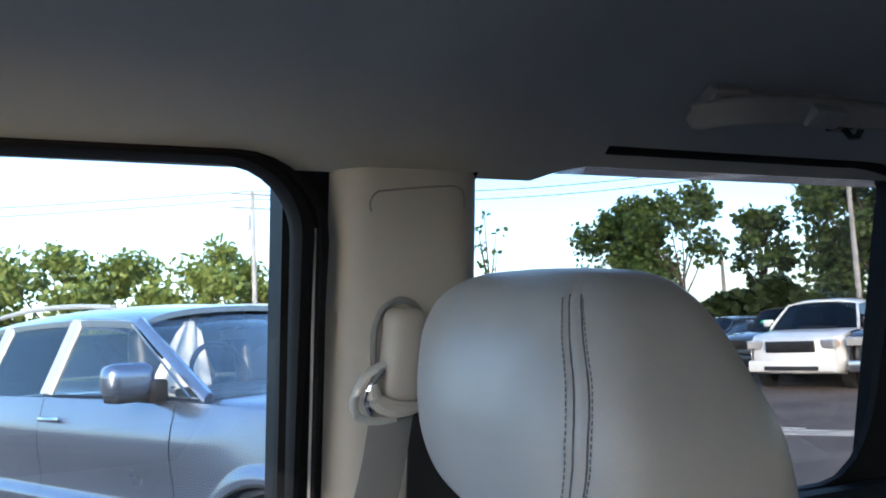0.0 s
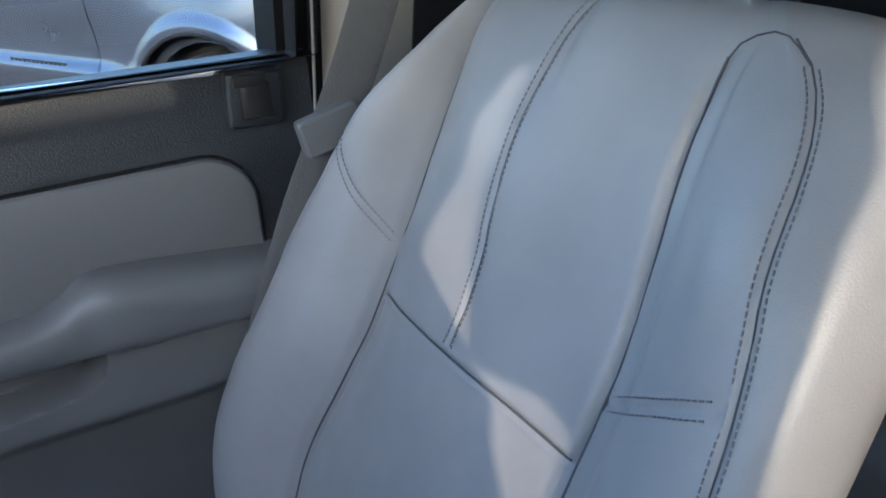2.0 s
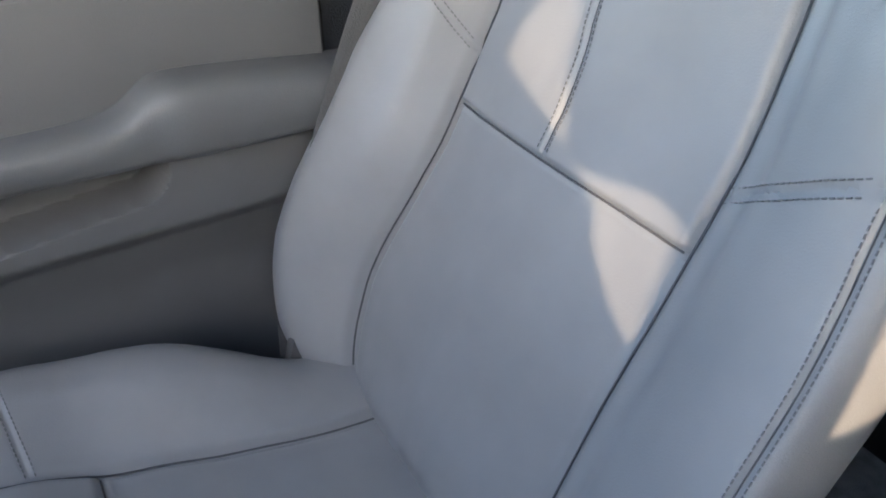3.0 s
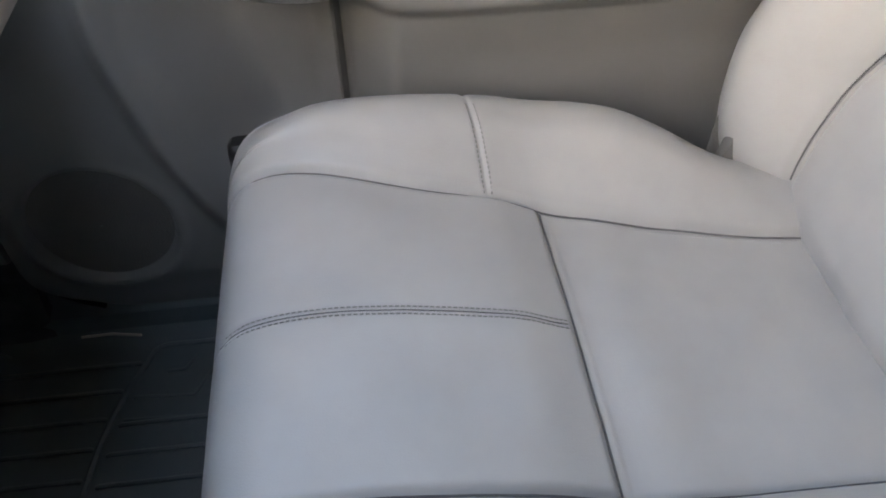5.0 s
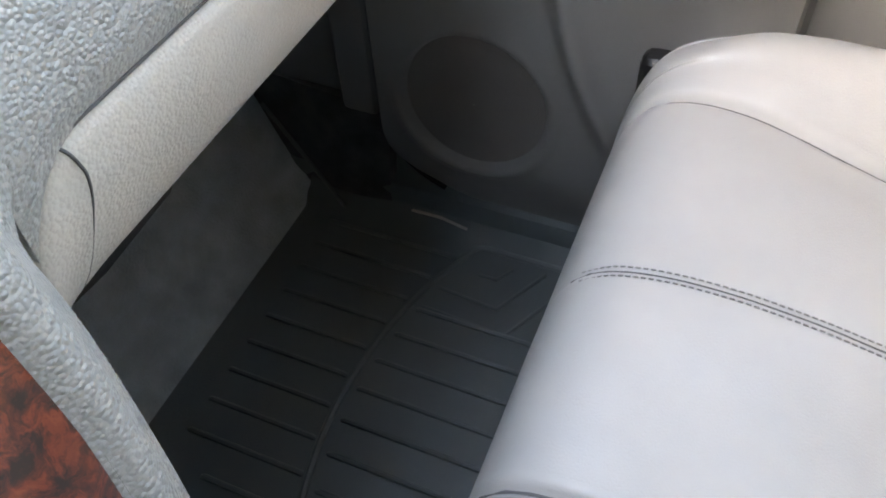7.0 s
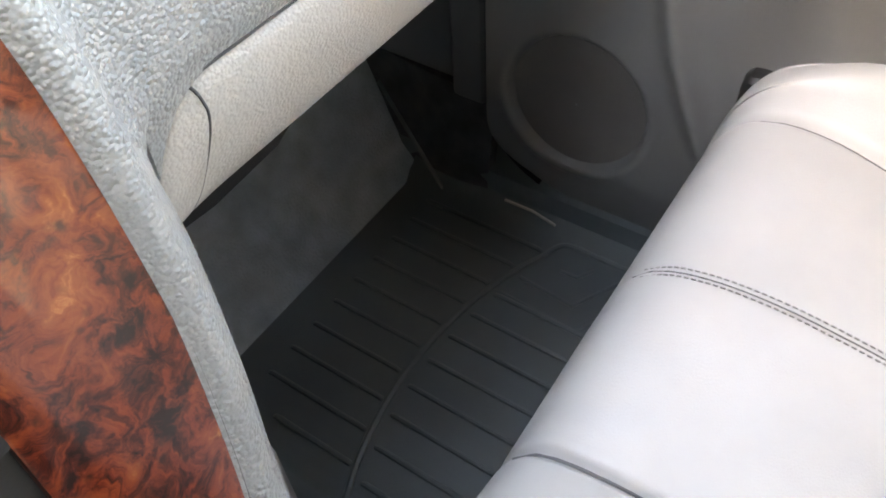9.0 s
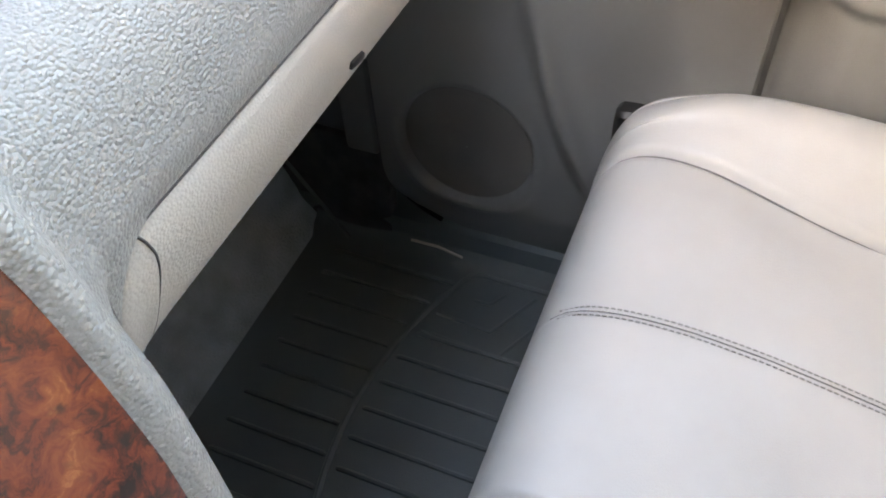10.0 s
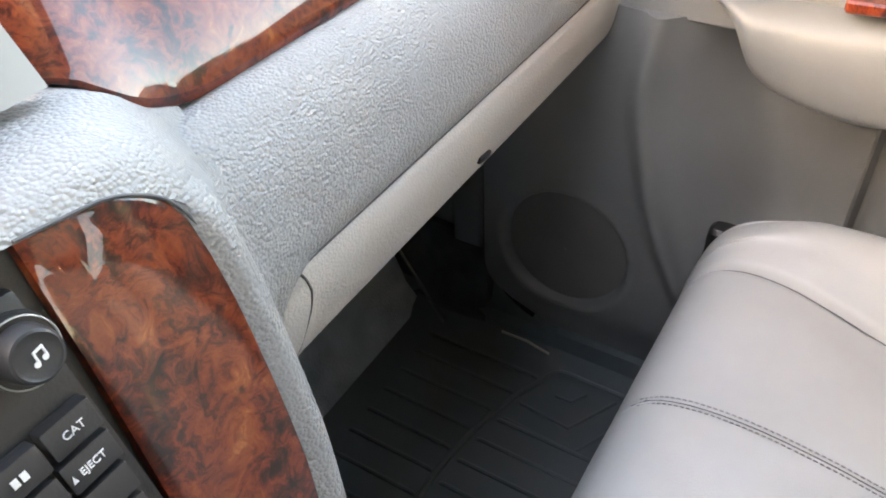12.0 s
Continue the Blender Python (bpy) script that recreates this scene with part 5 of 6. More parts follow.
def vehicle(name, label, cat, paint, place, yaw, L=4.82, W=1.94, H=1.76, hood=1.14, nose=0.95, belt=1.13, cab=(1.28, 2.02, 4.42, 4.72), bed=False,
            posts=(2.72, 3.60), xf=0.93, xr=3.85, R=0.38, detail=False, chrome=False, grille_bars=6):
    """A car with nose at local x=0 and tail at x=L, wheels on z=0."""
    v = thing(name, label, cat)
    hw = W / 2
    ends_on = True
    ar = R + (0.10 if detail else 0.07)

    FLANK = [(0.30, 0.925), (0.42, 0.945), (0.55, 0.975), (0.61, 0.992), (0.65, 0.990), (0.70, 0.962), (0.80, 0.964), (0.93, 0.984), (1.02, 0.984), (1.12, 0.962), (1.25, 0.925)]

    def arch(xc):
        return [(xc + ar * math.cos(a), R + ar * math.sin(a)) for a in lin(radians(-12), radians(192), 19)]
    mo, mz, df = (0.43, 0.10, 0.25) if detail else (0.35, 0.155, 0.17)
    top_rear = belt if not bed else belt + 0.02
    outline = [(0.06, 0.36), (0.0, 0.52), (0.0, 0.72), (0.05, nose - 0.04), (0.16, nose + 0.02), (hood * 0.6, nose + 0.10), (cab[0] - 0.02, belt - 0.005), (cab[3], top_rear), (L - 0.05, top_rear - 0.01),
               (L, top_rear - 0.2), (L - 0.01, 0.50), (L - 0.12, 0.40)]
    lower = arch(xr) + [(xr - ar - 0.05, 0.34), (xf + ar + 0.05, 0.34)] + arch(xf)
    pts = outline + lower
    # body: side outline swept across the width in steps that round the flanks
    bm = B()
    sec = [(-1.0, 0.05), (-0.985, 0.018), (-0.94, 0.0), (-0.5, -0.012), (0.0, -0.018), (0.5, -0.012), (0.94, 0.0), (0.985, 0.018), (1.0, 0.05)]
    loops = []
    cz = 0.72
    for f, inset in sec:
        lp = []
        for x, z in pts:
            t = inset
            yy = f * hw
            bulge = 0.925
            cap = smooth(0.35, 0.0, x) * 0.10 + smooth(L - 0.35, L, x) * 0.07
            zz = z - max(0, t) * (1 if z > cz else -0.4) - (0.012 if t < 0 else 0) * 0
            xx = x + (abs(f) ** 3) * 0.16 * smooth(0.35, 0.0, x) - (abs(f) ** 3) * 0.10 * smooth(L - 0.35, L, x)
            lp.append(bm.verts.new((xx, yy * bulge * (1 - cap * abs(f) ** 4), zz - t * 0.0 + (0.02 * (1 - f * f) if 0.2 < x < cab[0] and z > 0.9 else 0))))
        loops.append(lp)
    n = len(pts)
    for a, b in zip(loops, loops[1:]):
        for k in range(n):
            bm.faces.new((a[k], a[(k + 1) % n], b[(k + 1) % n], b[k]))
    for lp in (loops[0], loops[-1]):
        bm.faces.new(lp)
    bmesh.ops.recalc_face_normals(bm, faces=bm.faces[:])
    part("body", bm, paint, v, "", 28)
    for xc in (xf, xr):
        for s in (-1, 1):
            o = arch(xc)
            bm = B()
            sheet(bm, lambda u, w: ((o[int(u)][0] - xc) * w + xc, s * (hw - 0.20), (o[int(u)][1] - R) * w + R), list(range(19)), [0.0, 1.0], (0, -s * 0.02, 0))
            part("wheel_well", bm, BLACK, v)
            kn = [Vector((x, s * (hw * (1.01 if detail else 0.985)), z)) for x, z in o]
            part("arch_lip", tube(B(), kn, 0.010 if detail else 0.022, 6), BLACK, v)
            wheel(v, xc, s * (hw - 0.14), s, R)
    # greenhouse
    x0, x1, x2, x3 = cab
    rw, bw = hw * 0.74, hw * 0.935
    roof = B()

    def rp(u, w):
        x = x1 - 0.03 + (x2 - x1 + 0.06) * u
        y = (rw + 0.02) * w
        crown = 0.05 * (1 - w * w) + 0.06 * math.sin(math.pi * min(1, u * 1.1)) ** 0.8
        return (x, y, H - 0.10 + crown - 0.05 * abs(w) ** 6 - 0.03 * u)
    sheet(roof, rp, lin(0, 1, 22), lin(-1, 1, 17), (0, 0, -0.035))
    part("roof", roof, paint, v)

    def rz(x):
        u = (x - x1 + 0.03) / (x2 - x1 + 0.06)
        return H - 0.145 + 0.06 * math.sin(math.pi * min(1, max(0, u) * 1.1)) ** 0.8 - 0.03 * u
    bz = belt + 0.004
    for s in (-1, 1):
        lo = lambda x: Vector((x, s * bw, bz))
        hi = lambda x: Vector((x, s * rw, rz(x)))
        tube_pts = [(lo(x0), hi(x1), 0.06 if detail else 0.055), (lo(x3), hi(x2), 0.10)]
        for a, b, w in tube_pts:
            part("corner_post", tube(B(), [a, a.lerp(b, 0.5) + Vector((0, s * 0.012, 0.012)), b], 0.03, 8, (w, 0.05, (1, 0, 0))), paint, v)
        for x in posts:
            part("side_post", tube(B(), [lo(x), hi(x - 0.02)], 0.03, 8, (0.13 if detail else 0.10, 0.035, (1, 0, 0))), CHROME if chrome else (SATIN if detail else BLACK), v)
        xs = [x0 + 0.10] + list(posts) + [x3 - 0.10]
        xt = [x1 + 0.06] + [x - 0.02 for x in posts] + [x2 - 0.05]
        for i in range(len(xs) - 1):
            a, b = lo(xs[i] + 0.04), lo(xs[i + 1] - 0.04)
            c, d = hi(xt[i + 1] - 0.04), hi(xt[i] + 0.04)
            ps = [a, b, c, d]
            bm = plate(B(), ps, (0, -s * 0.006, 0))
            g = part("side_glass", bm, PANE if (detail and i == 0) else TINT, v)
            g.visible_shadow = False
            if detail:
                kn = [p + Vector((0, s * 0.006, 0)) for p in (a, d, c, b)]
                path = [kn[0].lerp(kn[1], t) for t in lin(0, 1, 6)] + [kn[1].lerp(kn[2], t) for t in lin(0.1, 1, 6)] + [kn[2].lerp(kn[3], t) for t in lin(0.15, 1, 6)]
                part("window_trim", tube(B(), path, 0.007, 6), CHROME, v, "bright window surround")
        if detail:
            part("roof_rail", tube(B(), [hi(x1 + 0.35 + t) + Vector((0, -s * 0.03, 0.075 + 0.02 * math.sin(math.pi * t / 2.0))) for t in lin(0, 2.0, 14)], 0.016, 8), SATIN, v)
    wsp = [Vector((x0, -bw * 0.97, bz)), Vector((x0, bw * 0.97, bz)), Vector((x1 - 0.01, rw, rz(x1))), Vector((x1 - 0.01, -rw, rz(x1)))]

    def wind(u, w):
        a = wsp[0].lerp(wsp[1], u)
        b = wsp[3].lerp(wsp[2], u)
        p = a.lerp(b, w)
        return p + Vector((-0.13 * (1 - (2 * u - 1) ** 2) * (1 - 0.4 * w), 0, 0.03 * (1 - (2 * u - 1) ** 2) * w))
    g = part("windscreen", sheet(B(), wind, lin(0, 1, 13), lin(0, 1, 7), (0.006, 0, 0)), PANE if detail else TINT, v)
    g.visible_shadow = False
    rgl = [Vector((x3, -bw * 0.9, bz)), Vector((x3, bw * 0.9, bz)), Vector((x2 + 0.02, rw * 0.9, rz(x2))), Vector((x2 + 0.02, -rw * 0.9, rz(x2)))]
    g = part("rear_glass", plate(B(), rgl, (0.006, 0, 0)), TINT, v)
    g.visible_shadow = False
    part("wiper", tube(B(), [(x0 - 0.10, -0.55, bz + 0.03), (x0 - 0.13, -0.1, bz + 0.045), (x0 - 0.115, 0.25, bz + 0.05)], 0.012, 6), BLACK, v)
    # nose
    gl = part("grille", box(B(), (0.012, 0, nose - 0.17), (0.05, W * 0.50, 0.24), pose(0, 0, 0, 0, -6, 0), 0.02), CHROME if chrome else BLACK, v)
    for k in range(grille_bars):
        yy = (k - (grille_bars - 1) / 2) * W * 0.46 / grille_bars
        part("grille_slot", box(B(), (-0.014, yy, nose - 0.17), (0.012, W * 0.36 / grille_bars, 0.19), pose(0, 0, 0, 0, -6, 0), 0.006), BLACK, gl)
    part("bumper", box(B(), (0.055, 0, 0.50), (0.16, W * 0.90, 0.24), None, 0.06, 3), CHROME if chrome else paint, v)
    part("lower_intake", box(B(), (-0.018, 0, 0.46), (0.03, W * 0.55, 0.09), None, 0.01), BLACK, v)
    for s in (-1, 1):
        hlp = part("headlight", box(B(), (0.10, s * W * 0.375, nose - 0.12), (0.15, W * 0.17, 0.17), pose(0, 0, 0, 0, -8, s * 24), 0.03, 3), LAMP_GLASS, v, "clear headlight")
        part("turn_lamp", box(B(), (0.16, s * W * 0.445, nose - 0.12), (0.10, 0.03, 0.09), pose(0, 0, 0, 0, 0, s * 40), 0.012), AMBER, hlp)
        m = part("door_mirror", box(B(), (x0 + mo, s * (hw + 0.10), belt + mz), (0.15, 0.25, 0.175) if detail else (0.14, 0.23, 0.155), pose(0, 0, 0, 0, 0, s * -8), 0.07 if detail else 0.05, 5), paint, v)
        part("mirror_base", box(B(), (x0 + mo, s * (hw + 0.09), belt + mz - 0.085), (0.13, 0.21, 0.04), None, 0.015), BLACK, m)
        part("mirror_arm", box(B(), (x0 + mo - 0.03, s * (hw - 0.02), belt + mz - 0.06), (0.16, 0.08, 0.12), None, 0.02), BLACK, m)
        part("tail_lamp", box(B(), (L - 0.06, s * (hw - 0.16), belt - 0.16), (0.10, 0.22, 0.22), None, 0.03), AMBER, v)
        # doors: slightly proud panels with open gaps between them
        if ends_on:
            ends = [x0 + df] + list(posts[:2])
            for i in range(len(ends) - 1):
                a, b = ends[i] + 0.004, ends[i + 1] - 0.004
                if i == 1:
                    b = min(b, xr - ar - 0.02 + 0.25)

                def skin(u, w, a=a, b=b):
                    z = 0.44 + (belt - 0.015 - 0.44) * w
                    bulge = 1 - 0.062 * smooth(0.84, 1.15, z) ** 1.3 - 0.05 * smooth(0.6, 0.3, z)
                    crease = 0.012 * gauss(z - 0.58, 0.03) + 0.010 * smooth(0.86, 0.92, z) * (1 - smooth(0.95, 1.12, z))
                    if detail:
                        bulge, crease = spline(FLANK, z), 0.004
                    return (a + (b - a) * u, s * (hw * bulge + 0.004 + crease), z)
                dr = part("door", sheet(B(), skin, lin(0, 1, 4), lin(0, 1, 60), (0, -s * 0.02, 0)), paint, v, "", 60)
                hx = b - 0.16
                part("handle", tube(B(), [(hx - 0.10, s * (hw * 0.985 + 0.012), belt - 0.13), (hx - 0.07, s * (hw * 0.985 + 0.035), belt - 0.13), (hx + 0.07, s * (hw * 0.985 + 0.035), belt - 0.13), (hx + 0.10, s * (hw * 0.985 + 0.012), belt - 0.13)], 0.016, 8), CHROME if detail else paint, dr)
                if detail and i == 0:
                    for k in range(13):
                        part("badge_bar", box(B(), (a + 0.26 + 0.036 * k, s * (hw * 0.975 + 0.014), 0.66), (0.024, 0.006, 0.034), None, 0.002), BADGE, dr)
    # wings: curved skins cut round the wheel arches
    line = [(0.02, 0.72), (0.05, nose - 0.05), (0.16, nose + 0.005), (hood * 0.6, nose + 0.085), (x0 - 0.02, belt - 0.02), (x3, top_rear - 0.015), (L - 0.05, top_rear - 0.03), (L, top_rear - 0.2)]

    def crest(x):
        for p, q in zip(line, line[1:]):
            if x <= q[0]:
                return p[1] + (q[1] - p[1]) * max(0, x - p[0]) / (q[0] - p[0])
        return line[-1][1]
    back_end = posts[1] if len(posts) > 1 else posts[0]
    for s in (-1, 1):
        for a, b, xc, nm in ((0.10, x0 + df - 0.007, xf, "front_wing"), (back_end + 0.004, L - 0.06, xr, "rear_wing")):
            def wing(u, w, a=a, b=b, xc=xc, s=s):
                x = a + (b - a) * u
                low = 0.40
                if abs(x - xc) < ar:
                    low = max(low, R + math.sqrt(ar * ar - (x - xc) ** 2))
                z = low + (crest(x) - low) * w
                bulge = 1 - 0.062 * smooth(0.84, 1.15, z) ** 1.3 - 0.05 * smooth(0.6, 0.3, z)
                flare = 0.022 * gauss(math.hypot(x - xc, z - R) - ar, 0.06) + 0.010 * smooth(0.86, 0.92, z) * (1 - smooth(0.95, 1.12, z))
                if detail:
                    d = math.hypot(x - xc, z - R) - ar
                    near = 0.6 * smooth(0.34, 0.05, d)
                    bulge = spline(FLANK, z) * (1 - near) + (1 - 0.062 * smooth(0.84, 1.15, z) ** 1.3) * near
                    flare = 0.004 + 0.016 * smooth(0.09, 0.02, d)
                nip = 0.16 * smooth(0.55, 0.0, x) + 0.08 * smooth(L - 0.4, L, x)
                return (x, s * (hw * (bulge - nip) + 0.004 + flare * (1 - 3 * nip)), z)
            part(nm, sheet(B(), wing, lin(0, 1, 90 if detail else 60), lin(0, 1, 40 if detail else 16), (0, -s * 0.02, 0)), paint, v, "", 50)
    # inside: dashboard shelf and seats
    part("inner_dash", box(B(), (x0 + 0.28, 0, belt + 0.01), (0.42, W * 0.8, 0.06), None, 0.03), BLACK, v)
    for s in (-1, 1):
        st = part("front_seat", box(B(), (x0 + 1.12, s * 0.38, belt + 0.16), (0.16, 0.48, 0.42), pose(0, 0, 0, 0, 12, 0), 0.07, 4), BLACK, v)
        if detail and s > 0:
            part("cloth", sheet(B(), lambda u, w: (x0 + 1.00 - 0.10 * w + 0.02 * math.sin(u * 7), 0.38 + (0.22 - 0.15 * w) * u, belt - 0.02 + 0.42 * w - 0.06 * u * u * w), lin(-1, 1, 15), lin(0, 1, 8), (0.02, 0, 0)), CLOTH_WHITE, st, "white cloth draped over the seat")
        part("head_rest", box(B(), (x0 + 1.18, s * 0.38, belt + 0.40), (0.09, 0.24, 0.15), None, 0.04, 3), BLACK, st)
    if detail:
        part("steering_wheel", tube(B(), [Vector((x0 + 0.62 + 0.05 * math.sin(a), 0.38 + 0.19 * math.cos(a), belt + 0.08 + 0.18 * math.sin(a))) for a in lin(0, 6.28318, 30)], 0.016, 8), BLACK, v)
        part("rear_view_mirror", box(B(), (x1 + 0.10, 0, rz(x1) - 0.09), (0.03, 0.22, 0.06), None, 0.012), BLACK, v)
    if bed:
        part("bed_cap", box(B(), ((cab[3] + L) / 2, 0, belt + 0.03), (L - cab[3] - 0.12, W * 0.93, 0.04), None, 0.015), BLACK, v)
    v.matrix_world = pose(place[0], place[1], GZ, 0, 0, yaw)
    return v


SUV = vehicle("silver_suv", "silver mid-size suv with bright window trim parked alongside", "suv", SILVER, SUV_AT, SUV_YAW, detail=True, nose=1.09, belt=1.22, cab=(1.14, 2.02, 4.42, 4.72), xf=0.69, R=0.385)
SUV.location.z = gz(5.0, 0.0)
vehicle("white_pickup", "white pickup truck with black grille and chrome bumper", "pickup truck", WHITE_PAINT, (12.2, -13.2), -68, L=5.8, W=2.02, H=1.92, nose=1.08, belt=1.24, cab=(1.45, 2.15, 3.75, 3.95), bed=True,
        posts=(2.70,), xf=1.0, xr=4.55, R=0.41, grille_bars=2)
vehicle("black_pickup", "black pickup truck with wide chrome grille", "pickup truck", DARK_PAINT, (10.45, -14.1), -68, L=5.8, W=2.02, H=1.92, nose=1.12, belt=1.24, cab=(1.45, 2.15, 3.75, 3.95), bed=True,
        posts=(2.70,), xf=1.0, xr=4.55, R=0.41, chrome=True, grille_bars=3)
blk = vehicle("black_suv", "black boxy suv with a green windscreen sticker", "suv", DARK_PAINT, (14.9, -14.7), -80, H=1.82, nose=1.05, belt=1.18, cab=(1.45, 1.75, 4.4, 4.6))
part("windscreen_sticker", box(B(), (1.40, 0.35, 1.42), (0.02, 0.30, 0.13), pose(0, 0, 0, 0, 62, 0)), STICKER, blk, "green price sticker")
vehicle("dark_blue_hatchback", "small dark blue hatchback parked in the far row", "car", BLUE_PAINT, (17.6, -16.4), -80, L=4.1, W=1.75, H=1.48, nose=0.82, belt=0.95, cab=(0.95, 1.7, 3.5, 3.95), posts=(2.1, 3.0), xf=0.8, xr=3.3, R=0.32)
vehicle("dark_sedan", "dark wagon far back in the lot", "car", DARK_PAINT, (23.5, -20.2), -80, L=4.6, W=1.8, H=1.6, nose=0.88, belt=1.0)


# ---- trees ----
def tree_meshes(seed, tall, wide, trunk_h, leaves, mat):
    rnd = random.Random(seed)
    tr = B()
    pts = [Vector((0, 0, -0.3))]
    for k in range(6):
        pts.append(Vector((rnd.uniform(-0.12, 0.12) * k * 0.5, rnd.uniform(-0.12, 0.12) * k * 0.5, trunk_h * 1.5 * (k + 1) / 6)))
    tube(tr, pts, [0.26, 0.22, 0.19, 0.16, 0.13, 0.10, 0.06], 8)
    blobs = []
    for k in range(15):
        h = rnd.uniform(trunk_h * 0.8, tall * 0.93)
        f = math.sin(math.pi * min(0.97, max(0.08, (h - trunk_h * 0.55) / (tall - trunk_h * 0.5)))) ** 0.7
        a = rnd.uniform(0, 6.283)
        d = wide * 0.5 * f * rnd.uniform(0.25, 0.95)
        c = Vector((d * math.cos(a), d * math.sin(a), h))
        blobs.append((c, wide * rnd.uniform(0.10, 0.21)))
        base = pts[min(6, 2 + int(4 * min(0.99, h / tall)))]
        mid = base.lerp(c, 0.5) + Vector((0, 0, -0.15))
        tube(tr, [base, mid, c], [0.07, 0.045, 0.015], 5)
    cr = B()
    for c, r in blobs:
        for k in range(leaves // 15):
            p = Vector((rnd.gauss(0, 1), rnd.gauss(0, 1), rnd.gauss(0, 0.8)))
            p = c + p.normalized() * r * (rnd.random() ** 0.45) * rnd.uniform(0.8, 1.35)
            s = rnd.uniform(0.10, 0.24)
            q = Euler((rnd.uniform(-1.2, 1.2), rnd.uniform(-1.2, 1.2), rnd.uniform(0, 6.28))).to_matrix()
            fs = [p + q @ Vector(o) * s for o in ((-1, -0.5, 0), (0.1, -0.75, 0.12), (1, 0, 0), (0.1, 0.75, 0.12), (-0.9, 0.5, 0))]
            cr.faces.new([cr.verts.new(f) for f in fs])
    out = []
    for bmx, m, nm in ((tr, BARK, "trunk"), (cr, mat, "crown")):
        me = bpy.data.meshes.new(nm)
        bmx.to_mesh(me)
        bmx.free()
        me.materials.append(m)
        out.append(me)
    return out


KINDS = [tree_meshes(3, 10.5, 7.5, 3.0, 4200, LEAF), tree_meshes(8, 10.0, 6.0, 3.4, 3300, LEAF), tree_meshes(15, 8.5, 4.6, 2.8, 2400, LEAF),
         tree_meshes(21, 7.5, 7.5, 1.6, 3600, LEAF_SUN), tree_meshes(30, 7.0, 5.0, 1.5, 2700, LEAF_SUN), tree_meshes(44, 9.0, 3.5, 3.0, 90, LEAF)]


def tree(kind, heading, dist, scale, label, turn=0.0, squash=1.0):
    t = thing("tree", label, "tree", "", "trees round the lot")
    for me, nm in zip(KINDS[kind], ("trunk", "crown")):
        o = new(nm, me)
        o.parent = t
    a = radians(heading)
    t.matrix_world = pose(dist * math.cos(a), dist * math.sin(a), GZ, 0, 0, turn) @ Matrix.Diagonal((scale, scale, scale * squash, 1))
    return t


for i, (k, h, d, s, q) in enumerate(((3, 6.5, 52, 1.0, 0.92), (3, 2.6, 50, 1.0, 1.0), (4, -0.4, 50, 0.95, 1.0), (3, -3.2, 51, 0.95, 1.0), (4, -8.2, 48, 1.0, 1.05), (4, -10.2, 50, 0.9, 1.0), (3, 11, 52, 1, 1), (3, -13, 55, 1, 1))):
    tree(k, h, d, s, "leafy light green roadside tree in sun", 50 * i, q)
for i, (k, h, d, s, q) in enumerate(((0, -37.0, 52, 0.90, 1.0), (0, -40.6, 50, 0.93, 1.02), (1, -38.9, 56, 0.86, 1.0), (2, -45.8, 50, 0.98, 1.0), (1, -50.4, 47, 0.92, 1.0), (0, -52.8, 46, 0.98, 1.0), (1, -56, 48, 1.2, 1), (2, -31.2, 62, 0.62, 0.8), (2, -29.5, 60, 0.5, 0.8), (0, -60, 48, 1.1, 1), (2, -54, 60, 1.2, 1))):
    tree(k, h, d, s, "tall dark green deciduous tree behind the lot", 70 * i, q)
tree(5, -27.0, 50, 1.05, "nearly bare thin tree", 20)
hb = thing("hedge", "dense dark green hedge along the lot's edge", "hedge", "stuff")
rnd = random.Random(5)
bm = B()
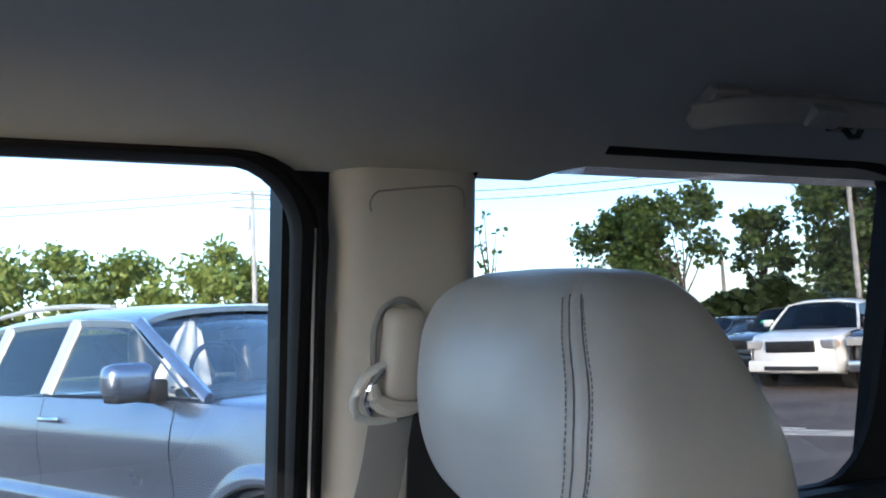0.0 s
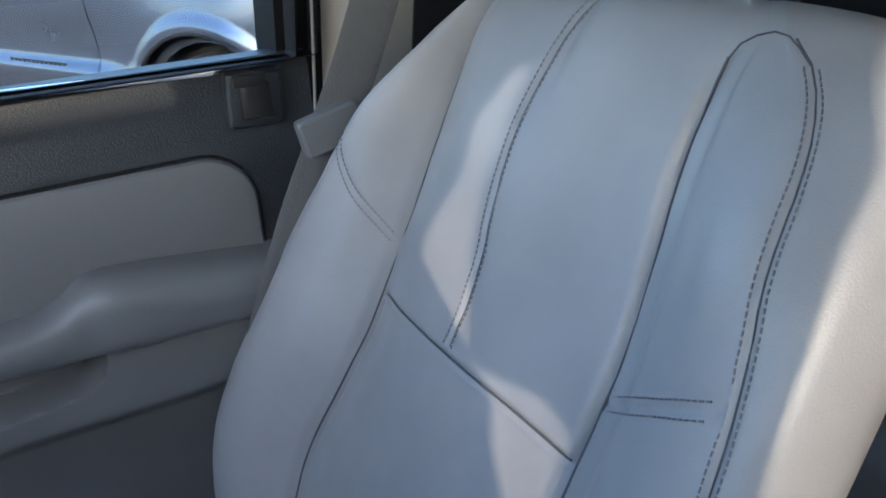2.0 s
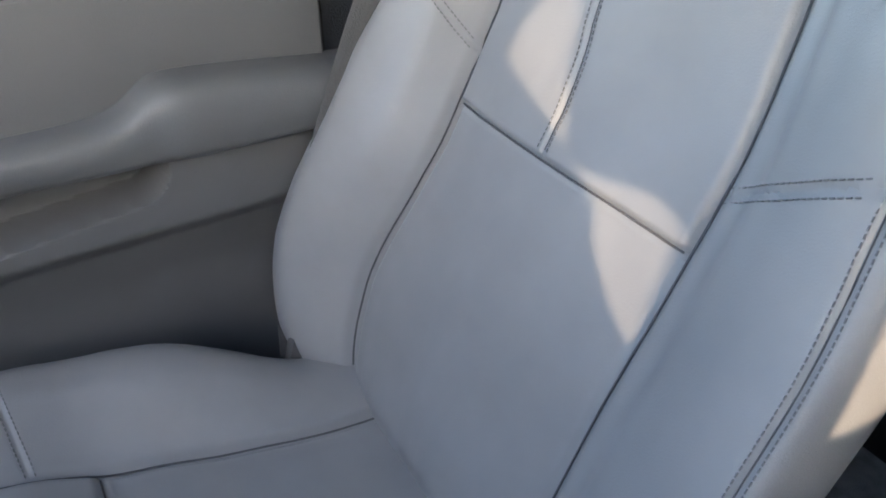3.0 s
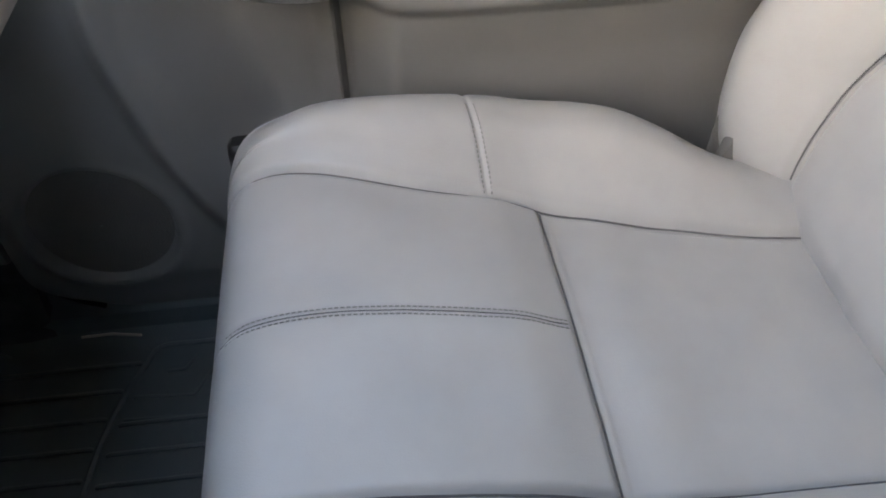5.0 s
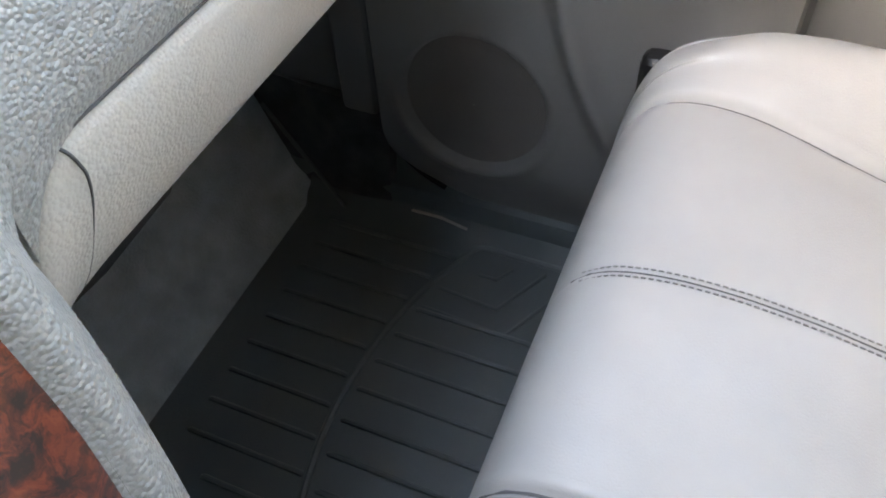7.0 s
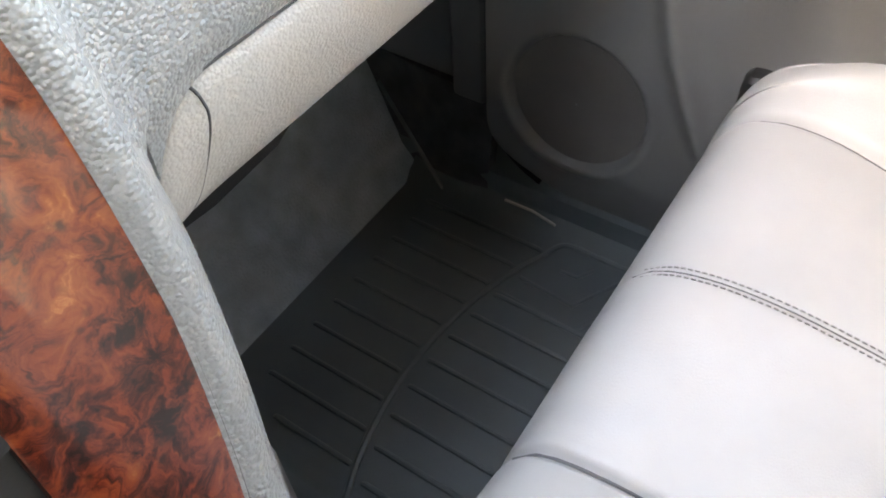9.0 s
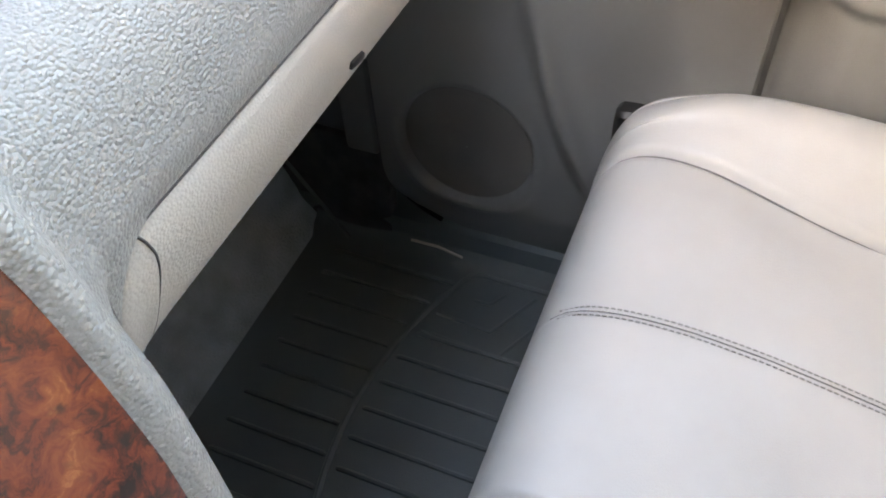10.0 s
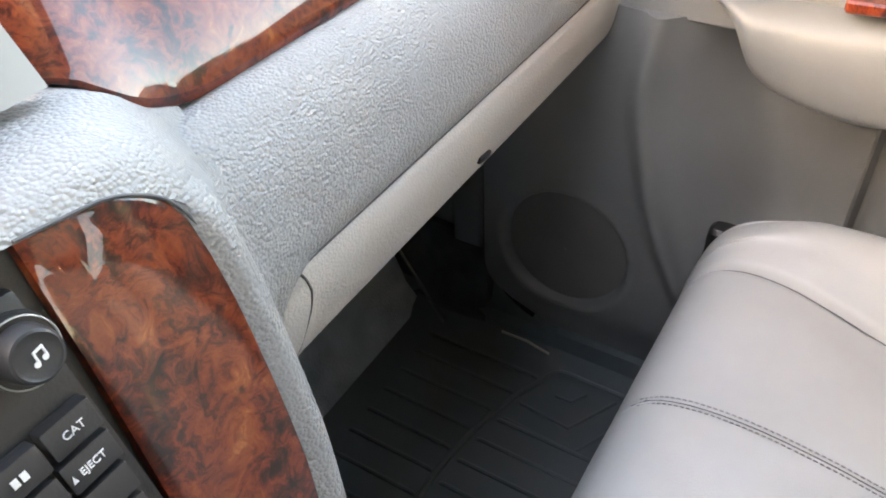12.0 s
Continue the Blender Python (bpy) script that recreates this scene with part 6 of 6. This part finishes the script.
for k in range(9000):
    a = radians(rnd.uniform(-62, -27))
    d = 44 + rnd.uniform(-1.2, 1.2)
    hgt = 2.7 + 0.6 * math.sin(a * 37) + 0.3 * math.sin(a * 90)
    if a > radians(-36):
        hgt *= 0.75
    p = Vector((d * math.cos(a), d * math.sin(a), GZ + hgt * rnd.random() ** 0.7))
    s = rnd.uniform(0.18, 0.34)
    q = Euler((rnd.uniform(-1.2, 1.2), rnd.uniform(-1.2, 1.2), rnd.uniform(0, 6.28))).to_matrix()
    bm.faces.new([bm.verts.new(p + q @ Vector(o) * s) for o in ((-1, -0.6, 0), (0.2, -0.8, 0), (1, 0, 0.1), (0.2, 0.8, 0), (-1, 0.6, 0))])
part("foliage", bm, HEDGE, hb)


def utility_pole(heading, dist, tall, lean, arms):
    a = radians(heading)
    p = Vector((dist * math.cos(a), dist * math.sin(a), GZ))
    t = thing("utility_pole", "weathered grey utility pole behind the lot", "pole", "", "utility poles")
    top = p + Vector((lean * tall, 0, tall))
    part("shaft", rod(B(), p, top, 0.15, 0.10, 10), POLE, t)
    for h in arms:
        c = p.lerp(top, h)
        part("crossarm", box(B(), c, (0.12, 2.4, 0.10), pose(0, 0, 0, 0, 0, heading + 20)), POLE, t)
    if arms:
        part("transformer", rod(B(), p.lerp(top, 0.82) + Vector((0.1, 0.3, -0.4)), p.lerp(top, 0.82) + Vector((0.1, 0.3, 0.4)), 0.2, n=12), SATIN, t)
    return top


tp = [utility_pole(-13.0 + 2.8, 42, 9.3, 0.01, (0.98, 0.90)), utility_pole(-51.6, 43, 9.6, 0.0, ()), utility_pole(-43.4, 52, 6.0, 0.0, ())]
wires = thing("power_lines", "thin overhead power lines between poles", "cable")
for k, (a, b) in enumerate(((tp[0], tp[1]), (tp[0], Vector((55, 40, 9.5))), (tp[1], Vector((10, -60, 10))))):
    for off in (0.0, -0.45):
        pts = [a.lerp(b, t) + Vector((0, 0, off - 0.9 * math.sin(math.pi * t))) for t in lin(0, 1, 20)]
        part("wire", tube(B(), pts, 0.022, 5), BLACK, wires)
